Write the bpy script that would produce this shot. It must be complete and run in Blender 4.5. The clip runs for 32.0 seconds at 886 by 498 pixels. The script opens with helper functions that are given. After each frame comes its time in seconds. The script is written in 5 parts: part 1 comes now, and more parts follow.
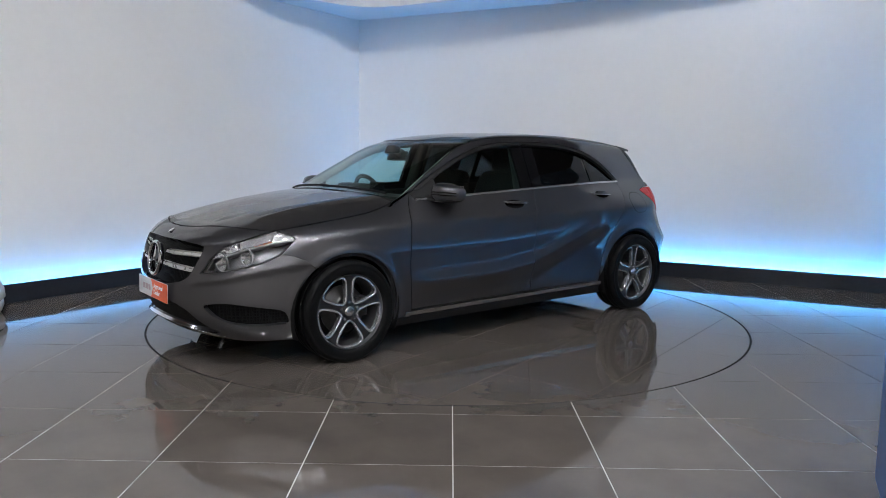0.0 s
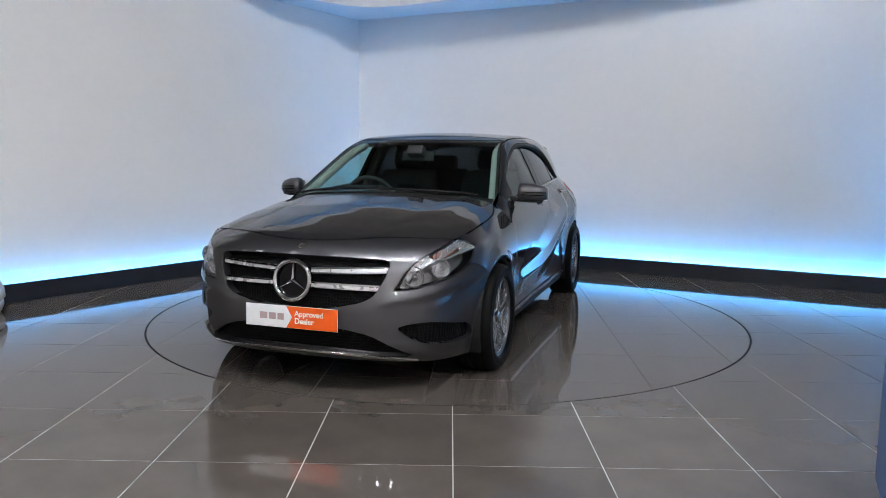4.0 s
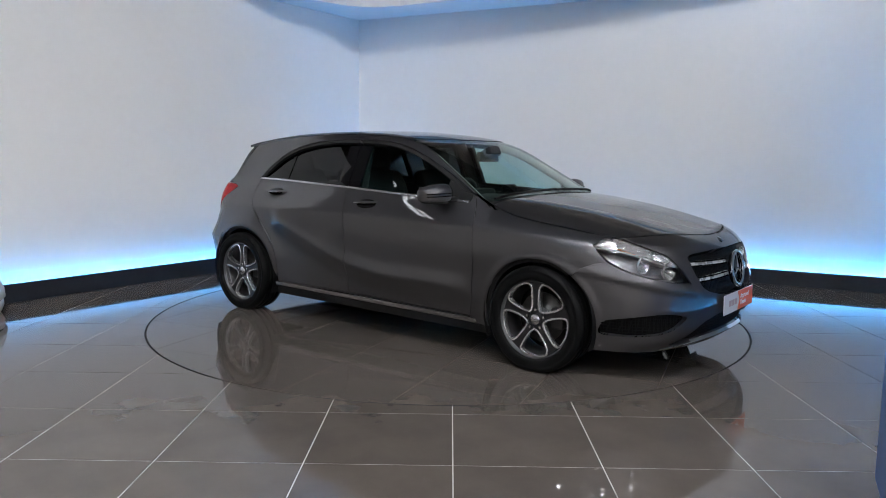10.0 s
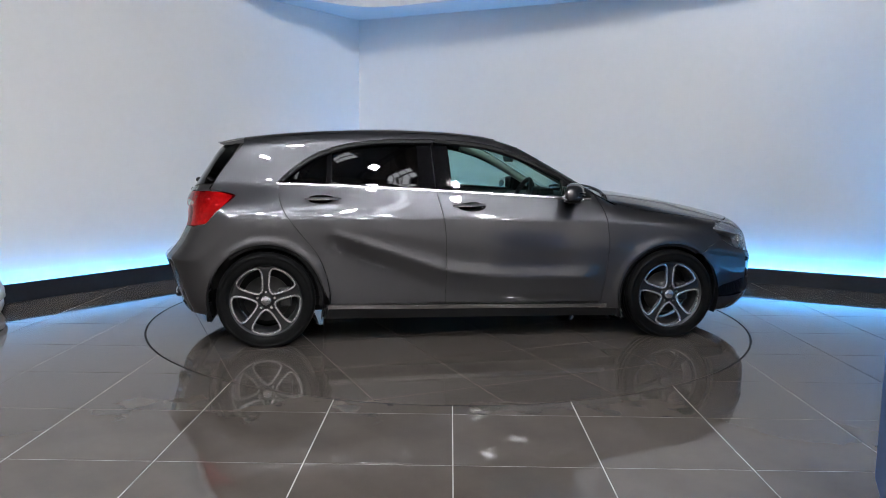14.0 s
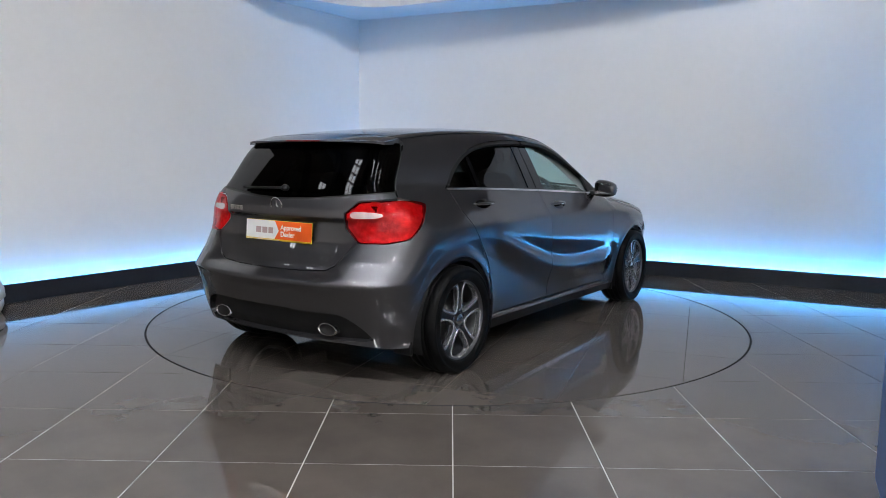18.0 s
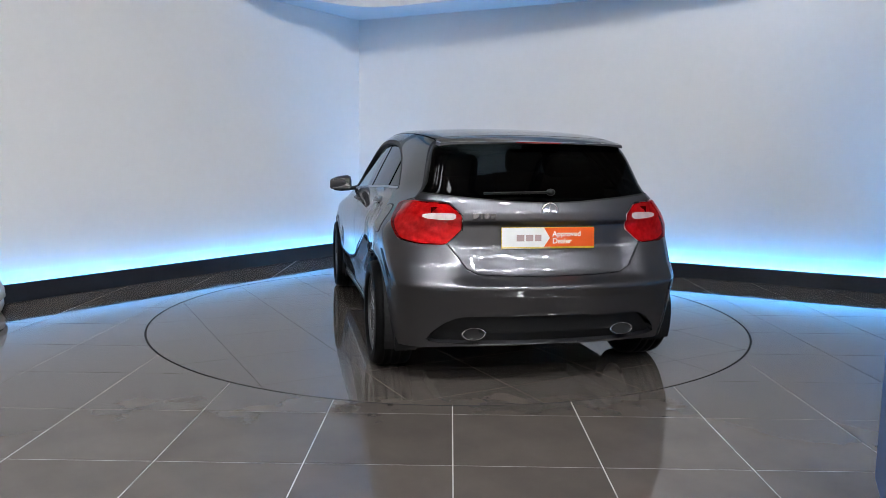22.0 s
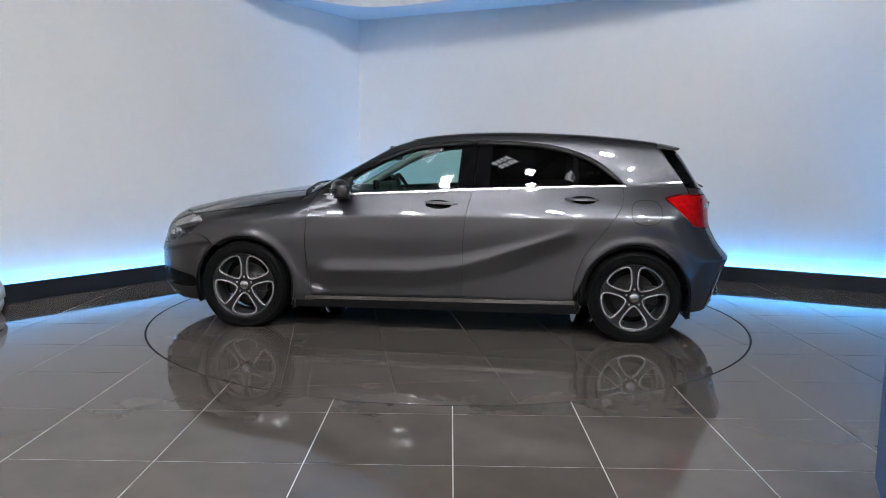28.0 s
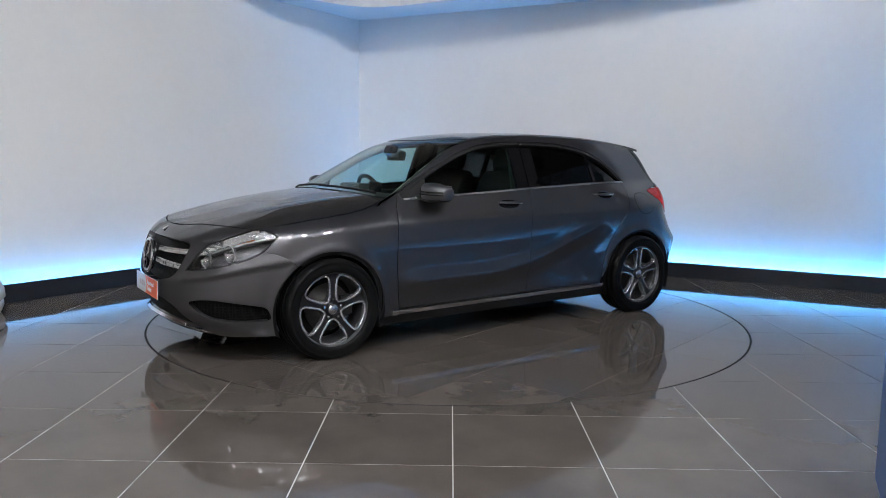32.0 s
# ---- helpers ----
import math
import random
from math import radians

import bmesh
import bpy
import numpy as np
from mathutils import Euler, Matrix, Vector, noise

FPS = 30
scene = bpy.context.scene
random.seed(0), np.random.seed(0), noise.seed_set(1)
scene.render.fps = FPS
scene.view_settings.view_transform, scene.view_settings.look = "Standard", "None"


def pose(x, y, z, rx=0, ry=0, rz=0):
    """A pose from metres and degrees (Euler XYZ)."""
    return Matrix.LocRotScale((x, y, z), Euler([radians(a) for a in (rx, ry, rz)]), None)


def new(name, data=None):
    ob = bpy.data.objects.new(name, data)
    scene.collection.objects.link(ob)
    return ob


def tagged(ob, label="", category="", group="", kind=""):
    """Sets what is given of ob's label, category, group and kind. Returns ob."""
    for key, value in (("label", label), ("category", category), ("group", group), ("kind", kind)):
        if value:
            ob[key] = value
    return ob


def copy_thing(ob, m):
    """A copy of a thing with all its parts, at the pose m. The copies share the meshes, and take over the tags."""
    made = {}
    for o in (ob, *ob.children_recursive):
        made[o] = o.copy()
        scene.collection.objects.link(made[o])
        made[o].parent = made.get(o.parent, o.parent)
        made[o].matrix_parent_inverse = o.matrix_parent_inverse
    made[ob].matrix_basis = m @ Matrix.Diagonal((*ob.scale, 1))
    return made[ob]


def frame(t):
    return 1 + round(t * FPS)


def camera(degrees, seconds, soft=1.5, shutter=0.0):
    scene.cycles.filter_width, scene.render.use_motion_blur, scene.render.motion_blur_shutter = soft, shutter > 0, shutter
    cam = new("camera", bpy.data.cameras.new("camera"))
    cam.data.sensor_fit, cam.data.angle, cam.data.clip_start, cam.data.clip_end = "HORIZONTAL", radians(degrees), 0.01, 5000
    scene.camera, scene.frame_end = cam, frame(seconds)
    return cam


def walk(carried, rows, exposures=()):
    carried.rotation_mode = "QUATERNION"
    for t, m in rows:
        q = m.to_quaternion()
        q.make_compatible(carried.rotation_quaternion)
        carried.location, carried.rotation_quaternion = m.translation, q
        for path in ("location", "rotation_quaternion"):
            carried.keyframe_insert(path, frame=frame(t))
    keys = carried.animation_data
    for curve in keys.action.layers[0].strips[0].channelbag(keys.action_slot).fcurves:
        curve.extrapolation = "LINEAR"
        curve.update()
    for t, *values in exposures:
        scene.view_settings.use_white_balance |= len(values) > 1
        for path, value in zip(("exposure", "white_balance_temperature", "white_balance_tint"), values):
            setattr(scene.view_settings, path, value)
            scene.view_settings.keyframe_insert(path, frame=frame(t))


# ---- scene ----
import colorsys

# ---------------------------------------------------------------- camera
cam = camera(61.22, 32.0, soft=0.5)
EYE = pose(0, -5.807, 1.222, 90 - 7.062, 0, 0.506) @ pose(0, 0, 0, 0, 0, 0.66)
walk(cam, [(0.0, EYE), (32.0, EYE)], exposures=[(0.0, 0.0), (32.0, 0.0)])

# ---------------------------------------------------------------- world: a closed hall, the sky only reaches it by its rooflights
world = bpy.data.worlds.new("world")
scene.world = world
world.use_nodes = True
sky = world.node_tree.nodes.new("ShaderNodeTexSky")
sky.sky_type, sky.sun_disc = "NISHITA", False
sky.sun_elevation, sky.sun_rotation = radians(40), radians(180)
world.node_tree.links.new(sky.outputs[0], world.node_tree.nodes["Background"].inputs[0])
world.node_tree.nodes["Background"].inputs[1].default_value = 0.08

SKYLIGHT, PANEL, ROOF_FILL, COVE = 7.0, 385.0, 8.0, 75.0     # strengths of the lights


# ---------------------------------------------------------------- materials
def shader(name):
    m = bpy.data.materials.new(name)
    m.use_nodes = True
    nt = m.node_tree
    return m, nt, nt.nodes["Principled BSDF"]


def add(nt, kind, **sets):
    n = nt.nodes.new(kind)
    for k, v in sets.items():
        if k in n.inputs:
            n.inputs[k].default_value = v
    return n


def noise_node(nt, scale, detail=4.0, rough=0.55, space="Object"):
    co = nt.nodes.new("ShaderNodeTexCoord")
    n = nt.nodes.new("ShaderNodeTexNoise")
    n.inputs["Scale"].default_value, n.inputs["Detail"].default_value = scale, detail
    n.inputs["Roughness"].default_value = rough
    nt.links.new(co.outputs[space], n.inputs["Vector"])
    return n


def ramp(nt, fac, stops):
    r = nt.nodes.new("ShaderNodeValToRGB")
    e = r.color_ramp.elements
    while len(e) < len(stops):
        e.new(0.5)
    for el, (pos, c) in zip(e, stops):
        el.position, el.color = pos, (*c, 1) if len(c) == 3 else (c[0],) * 3 + (1,)
    nt.links.new(fac, r.inputs[0])
    return r


def plain(name, col, rough=0.5, metal=0.0, vary=0.08, scale=30.0, bump=0.0, coat=0.0, rough_vary=0.06, spec=0.5):
    """A surface with grain at two scales: colour and gloss both vary a little."""
    m, nt, b = shader(name)
    n1, n2 = noise_node(nt, scale), noise_node(nt, scale * 0.12, 3)
    mx = add(nt, "ShaderNodeMath")
    mx.operation = "ADD"
    nt.links.new(n1.outputs[0], mx.inputs[0])
    nt.links.new(n2.outputs[0], mx.inputs[1])
    half = nt.nodes.new("ShaderNodeMath")
    half.operation = "MULTIPLY"
    half.inputs[1].default_value = 0.5
    nt.links.new(mx.outputs[0], half.inputs[0])
    lo = tuple(max(0.0, c * (1 - vary)) for c in col)
    hi = tuple(min(1.0, c * (1 + vary)) for c in col)
    r = ramp(nt, half.outputs[0], [(0.3, lo), (0.7, hi)])
    nt.links.new(r.outputs[0], b.inputs["Base Color"])
    rr = nt.nodes.new("ShaderNodeMapRange")
    rr.inputs["To Min"].default_value, rr.inputs["To Max"].default_value = max(0.0, rough - rough_vary), rough + rough_vary
    nt.links.new(half.outputs[0], rr.inputs["Value"])
    nt.links.new(rr.outputs[0], b.inputs["Roughness"])
    b.inputs["Metallic"].default_value = metal
    b.inputs["Specular IOR Level"].default_value = spec
    if coat:
        b.inputs["Coat Weight"].default_value, b.inputs["Coat Roughness"].default_value = coat, 0.03
    if bump:
        bp = nt.nodes.new("ShaderNodeBump")
        bp.inputs["Strength"].default_value, bp.inputs["Distance"].default_value = bump, 0.002
        nt.links.new(n1.outputs[0], bp.inputs["Height"])
        nt.links.new(bp.outputs[0], b.inputs["Normal"])
    return m


def glow(name, col, strength):
    m = bpy.data.materials.new(name)
    m.use_nodes = True
    nt = m.node_tree
    nt.nodes.remove(nt.nodes["Principled BSDF"])
    e = nt.nodes.new("ShaderNodeEmission")
    e.inputs[0].default_value, e.inputs[1].default_value = (*col, 1), strength
    nt.links.new(e.outputs[0], nt.nodes["Material Output"].inputs[0])
    return m


def glass(name, tint, gloss=0.02):
    """A thin pane: tinted see-through, with real mirror gloss by Fresnel."""
    m = bpy.data.materials.new(name)
    m.use_nodes = True
    nt = m.node_tree
    nt.nodes.remove(nt.nodes["Principled BSDF"])
    t = nt.nodes.new("ShaderNodeBsdfTransparent")
    g = nt.nodes.new("ShaderNodeBsdfGlossy")
    g.inputs["Roughness"].default_value = gloss
    lw = nt.nodes.new("ShaderNodeLayerWeight")
    lw.inputs[0].default_value = 0.5
    pw = nt.nodes.new("ShaderNodeMath")
    pw.operation = "POWER"
    pw.inputs[1].default_value = 5.0
    f = nt.nodes.new("ShaderNodeMapRange")
    f.inputs["To Min"].default_value, f.inputs["To Max"].default_value = 0.045, 1.0
    nt.links.new(lw.outputs["Facing"], pw.inputs[0])
    nt.links.new(pw.outputs[0], f.inputs["Value"])
    mx = nt.nodes.new("ShaderNodeMixShader")
    t.inputs[0].default_value = (*tint, 1)
    nt.links.new(f.outputs[0], mx.inputs[0])
    nt.links.new(t.outputs[0], mx.inputs[1])
    nt.links.new(g.outputs[0], mx.inputs[2])
    nt.links.new(mx.outputs[0], nt.nodes["Material Output"].inputs[0])
    return m


def tile_material():
    """Polished porcelain: dark warm grey, cloudy, a slightly different tone from tile to tile."""
    m, nt, b = shader("polished_porcelain")
    info = nt.nodes.new("ShaderNodeObjectInfo")
    n1, n2, n3 = noise_node(nt, 3.0, 5), noise_node(nt, 160.0, 3), noise_node(nt, 4.0, 6, 0.65)
    r = ramp(nt, n1.outputs[0], [(0.3, (0.080, 0.068, 0.059)), (0.7, (0.104, 0.088, 0.077))])
    hsv = nt.nodes.new("ShaderNodeHueSaturation")
    mr = nt.nodes.new("ShaderNodeMapRange")
    mr.inputs["To Min"].default_value, mr.inputs["To Max"].default_value = 0.93, 1.07
    nt.links.new(info.outputs["Random"], mr.inputs["Value"])
    nt.links.new(mr.outputs[0], hsv.inputs["Value"])
    nt.links.new(r.outputs[0], hsv.inputs["Color"])
    sp = ramp(nt, n2.outputs[0], [(0.35, (0.85,)), (0.65, (1.12,))])
    mul = nt.nodes.new("ShaderNodeMix")
    mul.data_type, mul.blend_type = "RGBA", "MULTIPLY"
    mul.inputs[0].default_value = 0.12
    nt.links.new(hsv.outputs[0], mul.inputs[6])
    nt.links.new(sp.outputs[0], mul.inputs[7])
    nt.links.new(mul.outputs[2], b.inputs["Base Color"])
    rr = nt.nodes.new("ShaderNodeMapRange")
    rr.inputs["From Min"].default_value, rr.inputs["From Max"].default_value = 0.35, 0.7
    rr.inputs["To Min"].default_value, rr.inputs["To Max"].default_value = 0.02, 0.085
    nt.links.new(n3.outputs[0], rr.inputs["Value"])
    # dried mop streaks and scuffs dull the polish here and there
    co, st = nt.nodes.new("ShaderNodeTexCoord"), nt.nodes.new("ShaderNodeMapping")
    st.inputs["Scale"].default_value, st.inputs["Rotation"].default_value = (1.1, 4.2, 1.0), (0, 0, 0.5)
    nt.links.new(co.outputs["Object"], st.inputs["Vector"])
    sm = add(nt, "ShaderNodeTexNoise", Scale=1.5, Detail=7.0, Roughness=0.68, Distortion=0.6)
    nt.links.new(st.outputs[0], sm.inputs["Vector"])
    sr = nt.nodes.new("ShaderNodeMapRange")
    sr.inputs["From Min"].default_value, sr.inputs["From Max"].default_value = 0.54, 0.74
    sr.inputs["To Min"].default_value, sr.inputs["To Max"].default_value = 0.0, 0.08
    nt.links.new(sm.outputs[0], sr.inputs["Value"])
    tot = nt.nodes.new("ShaderNodeMath")
    nt.links.new(rr.outputs[0], tot.inputs[0])
    nt.links.new(sr.outputs[0], tot.inputs[1])
    nt.links.new(tot.outputs[0], b.inputs["Roughness"])
    b.inputs["Specular IOR Level"].default_value = 0.5
    bp = nt.nodes.new("ShaderNodeBump")
    bp.inputs["Strength"].default_value, bp.inputs["Distance"].default_value = 0.025, 0.004
    nt.links.new(n1.outputs[0], bp.inputs["Height"])
    nt.links.new(bp.outputs[0], b.inputs["Normal"])
    return m


TILE = tile_material()
GROUT = plain("pale_grout", (0.50, 0.485, 0.46), 0.85, vary=0.2, scale=60, bump=0.3)
STEEL_EDGE_AND_GAP = plain("dark_steel_edge_and_gap", (0.012, 0.012, 0.013), 0.75, 0.0, scale=80, spec=0.15)
WALL = plain("white_wall_paint", (0.79, 0.785, 0.79), 0.55, vary=0.02, scale=14, bump=0.05, spec=0.35)
RETURN_WALL = plain("mid_grey_return_wall", (0.26, 0.26, 0.27), 0.5, vary=0.06, scale=14)
CEIL = plain("white_ceiling_paint", (0.78, 0.78, 0.80), 0.7, vary=0.03, scale=10)
KICK = plain("dark_kickboard_laminate", (0.019, 0.022, 0.030), 0.35, vary=0.25, scale=40)
HALLWALL = plain("pale_hall_cladding", (0.70, 0.655, 0.62), 0.7, vary=0.2, scale=4)
HALLROOF = plain("pale_hall_roof_sheeting", (0.25, 0.225, 0.205), 0.8, vary=0.15, scale=3)
BEAM = plain("grey_steel_beam", (0.10, 0.10, 0.105), 0.5, 0.2, vary=0.15, scale=8)
LED = glow("blue_led_strip", (0.055, 0.41, 1.0), COVE)
LED_FAR = glow("dimmer_blue_led_strip", (0.055, 0.41, 1.0), COVE * 0.52)
DAY = glow("daylit_rooflight", (0.93, 0.96, 1.03), SKYLIGHT)
BAY = glow("white_lamp_glow", (0.955, 0.985, 1.02), PANEL)
BAY_ROOF_FILL = glow("added_roof_fill_glow", (1.0, 0.95, 0.92), ROOF_FILL)
WHITE_PLASTIC = plain("white_moulded_plastic", (0.74, 0.72, 0.68), 0.35, vary=0.06, scale=12)
BLACK_SEAM = plain("black_seam", (0.012, 0.012, 0.012), 0.7, vary=0.2)


# ---------------------------------------------------------------- mesh tools
def mesh_of(name, verts, faces, mat, smooth=False):
    me = bpy.data.meshes.new(name)
    me.from_pydata([tuple(v) for v in verts], [], [tuple(f) for f in faces])
    if mat:
        me.materials.append(mat)
    if smooth:
        me.polygons.foreach_set("use_smooth", [True] * len(me.polygons))
    me.update()
    return me


def part(name, data, material, parent, label="", smooth=False):
    """Links a bmesh or mesh as ONE mesh object under a thing or a part."""
    if isinstance(data, bmesh.types.BMesh):
        me = bpy.data.meshes.new(name)
        data.to_mesh(me)
        data.free()
        if smooth:
            me.polygons.foreach_set("use_smooth", [True] * len(me.polygons))
        data = me
    if material and not data.materials:
        data.materials.append(material)
    ob = new(name, data)
    ob.parent = parent
    if label:
        ob["label"] = label
    return ob


def box(bm, x0, x1, y0, y1, z0, z1, m=None, bevel=0.0):
    """Adds a box, bevelled if asked, to bm."""
    r = bmesh.ops.create_cube(bm, size=1.0)
    vs = r["verts"]
    for v in vs:
        v.co = Vector(((x0 + x1) / 2 + v.co.x * (x1 - x0), (y0 + y1) / 2 + v.co.y * (y1 - y0), (z0 + z1) / 2 + v.co.z * (z1 - z0)))
    if m is not None:
        for v in vs:
            v.co = m @ v.co
    if bevel:
        es = list({e for v in vs for e in v.link_edges})
        bmesh.ops.bevel(bm, geom=es, offset=bevel, segments=2, profile=0.6, affect="EDGES")
    return bm


def boxed(x0, x1, y0, y1, z0, z1, m=None, bevel=0.0):
    return box(bmesh.new(), x0, x1, y0, y1, z0, z1, m, bevel)


def clip_half(poly, nx, ny, c):
    """Keeps the part of a flat polygon where nx*x + ny*y <= c."""
    out = []
    n = len(poly)
    for i in range(n):
        a, b = poly[i], poly[(i + 1) % n]
        da, db = nx * a[0] + ny * a[1] - c, nx * b[0] + ny * b[1] - c
        if da <= 0:
            out.append(a)
        if (da < 0 < db) or (db < 0 < da):
            s = da / (da - db)
            out.append((a[0] + s * (b[0] - a[0]), a[1] + s * (b[1] - a[1])))
    return out


def clip_rect(poly, x0, x1, y0, y1):
    for nx, ny, c in ((1, 0, x1), (-1, 0, -x0), (0, 1, y1), (0, -1, -y0)):
        poly = clip_half(poly, nx, ny, c)
        if len(poly) < 3:
            return []
    return poly


def area2(p):
    return sum(p[i][0] * p[(i + 1) % len(p)][1] - p[(i + 1) % len(p)][0] * p[i][1] for i in range(len(p)))


def slab(polys, top, thick, chamfer=0.0008):
    """A thin plate from flat outlines, with a chamfered upper edge."""
    V, F = [], []
    for p in polys:
        clean = [q for i, q in enumerate(p) if math.dist(q, p[i - 1]) > 1e-4]
        if len(clean) < 3 or abs(area2(clean)) < 2e-5:
            continue
        if area2(clean) < 0:
            clean.reverse()
        cx, cy = sum(q[0] for q in clean) / len(clean), sum(q[1] for q in clean) / len(clean)
        n, o = len(clean), len(V)
        for x, y in clean:
            d = max(math.hypot(x - cx, y - cy), 1e-4)
            V.append((x - (x - cx) / d * chamfer, y - (y - cy) / d * chamfer, top))
        V += [(x, y, top - chamfer) for x, y in clean] + [(x, y, top - thick) for x, y in clean]
        F.append([o + i for i in range(n)])
        for k in (0, n):
            F += [[o + k + i, o + k + n + i, o + k + n + (i + 1) % n, o + k + (i + 1) % n] for i in range(n)]
    return V, F


def rounded_line(pts, k=2):
    """Cuts the corners of an open line k times."""
    for _ in range(k):
        out = [pts[0]]
        for a, b in zip(pts, pts[1:]):
            out += [(a[0] * 0.75 + b[0] * 0.25, a[1] * 0.75 + b[1] * 0.25), (a[0] * 0.25 + b[0] * 0.75, a[1] * 0.25 + b[1] * 0.75)]
        pts = out + [pts[-1]]
    return pts


# ---------------------------------------------------------------- the booth's plan
PITCH, JOINT = 0.598, 0.0045
R_TABLE, TABLE_X, TABLE_Y = 2.2105, -0.010, -0.018
CORNER = Vector((-1.136, 3.714))
LEFT, RIGHT = Vector((-0.562, -0.827)).normalized(), Vector((0.894, -0.449)).normalized()
KICK_H, COVE_GAP, CEIL_Z, WALL_TOP = 0.15, 0.11, 2.90, 3.30


def wall_frame(d, sign):
    """A pose at the kickboard's corner: x runs along the wall, y points away from the room behind it."""
    back = Vector((-d.y, d.x)) * sign
    return Matrix(((d.x, back.x, 0, CORNER.x), (d.y, back.y, 0, CORNER.y), (0, 0, 1, 0), (0, 0, 0, 1)))


M_LEFT, M_RIGHT = wall_frame(LEFT, -1), wall_frame(RIGHT, 1)
LEN_LEFT, LEN_RIGHT, LEN_RETURN = 4.75, 6.3, 4.6
SIDE = Vector((RIGHT.y, -RIGHT.x))
M_RETURN = Matrix(((SIDE.x, RIGHT.x, 0, CORNER.x + RIGHT.x * 6.19), (SIDE.y, RIGHT.y, 0, CORNER.y + RIGHT.y * 6.19), (0, 0, 1, 0), (0, 0, 0, 1)))

# The return wall, out of view, is mid grey; the other two are white.
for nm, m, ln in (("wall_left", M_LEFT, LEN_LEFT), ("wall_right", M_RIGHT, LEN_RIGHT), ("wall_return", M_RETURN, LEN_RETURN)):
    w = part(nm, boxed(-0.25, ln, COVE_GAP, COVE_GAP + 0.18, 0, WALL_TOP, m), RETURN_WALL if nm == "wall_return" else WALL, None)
    tagged(w, "mid grey booth wall with blue cove light" if nm == "wall_return" else "smooth white painted booth wall washed by blue cove light", "wall", kind="structure")
    k = part("baseboard_" + nm[5:], boxed(-0.10, ln, -0.018, 0.0, 0, KICK_H, m, 0.002), KICK, None)
    tagged(k, "dark laminate kickboard hiding the blue light strip", "baseboard", kind="structure")
    strip = part("cove_light", boxed(0.02, ln - 0.02, 0.035, 0.065, 0.085, 0.10, m), LED_FAR if nm == "wall_left" else LED, None)
    tagged(strip, "glowing blue LED strip laid behind the kickboard", "light strip")
    tray = part("cove_tray", boxed(-0.05, ln, 0.001, COVE_GAP - 0.001, 0.06, 0.0848, m), KICK, None)
    tagged(tray, "shallow dark tray behind the kickboard that carries the light strip", "trim", kind="structure")

# the white ceiling over the booth's corner, with a fascia along its open edge
bl, br = Vector((LEFT.y, -LEFT.x)) * 1, Vector((-RIGHT.y, RIGHT.x))
edge = [CORNER + LEFT * 2.2 + bl * 0.2, CORNER + LEFT * 2.0 - bl * 0.02, CORNER + LEFT * 1.2 - bl * 0.27, CORNER + LEFT * 0.46 + RIGHT * 0.46, CORNER + RIGHT * 1.6 - br * 0.52, CORNER + RIGHT * 3.2 - br * 0.34, CORNER + RIGHT * 5.0 - br * 0.02, CORNER + RIGHT * 5.1 + br * 0.2]
cp = [tuple(CORNER + Vector((-0.2, 0.45)))] + rounded_line([tuple(q) for q in edge])
V, F = slab([cp], CEIL_Z + 0.10, 0.10, 0.0)
F.append([len(V) - 1 - i for i in range(len(V) // 3)])
ceiling = new("ceiling", mesh_of("ceiling", V, F, CEIL))
tagged(ceiling, "white painted ceiling panel over the corner of the booth", "ceiling", kind="structure")

# ---------------------------------------------------------------- the hall behind the camera, which lights the booth
HX, HY0, HY1, HZ = 14.0, -17.0, 8.0, 9.0
for nm, b in (("wall_hall_south", (-HX, HX, HY0 - 0.2, HY0, 0, HZ)), ("wall_hall_north", (-HX, HX, HY1, HY1 + 0.2, 0, HZ)),
              ("wall_hall_west", (-HX - 0.2, -HX, HY0, HY1, 0, HZ)), ("wall_hall_east", (HX, HX + 0.2, HY0, HY1, 0, HZ))):
    tagged(part(nm, boxed(*b), HALLWALL, None), "plain pale clad wall of the surrounding hall", "wall", kind="structure")
tagged(part("ceiling_hall", boxed(-HX - 0.2, HX + 0.2, HY0 - 0.2, HY1 + 0.2, HZ + 0.002, HZ + 0.2), HALLROOF, None),
       "dark sheeted roof of the surrounding hall", "ceiling", kind="structure")


def rooflight(w, l):
    """A glazed rooflight: a bright pane under a grid of glazing bars."""
    e = new("rooflight")
    part("pane", boxed(-w / 2, w / 2, -l / 2, l / 2, -0.01, 0.0), DAY, e, "bright daylit pane")
    for x in (-w / 2, 0, w / 2):
        part("glazing_bar", boxed(x - 0.02, x + 0.02, -l / 2, l / 2, -0.06, -0.0105), BEAM, e)
    n = max(2, round(l / 0.2))
    for i in range(n + 1):
        y = -l / 2 + l * i / n
        part("cross_bar", boxed(-w / 2 - 0.024, w / 2 + 0.024, y - 0.009, y + 0.009, -0.055, -0.0105), BEAM, e)
    return tagged(e, "bright daylit rooflight with dark glazing bars in the hall roof", "rooflight", group="rooflights")


# rooflights, lamps and beams run with the booth's right-hand wall
ROW = Matrix.Rotation(math.atan2(RIGHT.y, RIGHT.x), 4, "Z")
first = rooflight(0.55, 0.85)
for k in range(-4, 6):
    m = pose(-2.6 + 2.05 * k, -5.2 - 0.98 * k, HZ, 0, 0, -50)
    if k == -4:
        first.matrix_basis = m
    else:
        copy_thing(first, m)


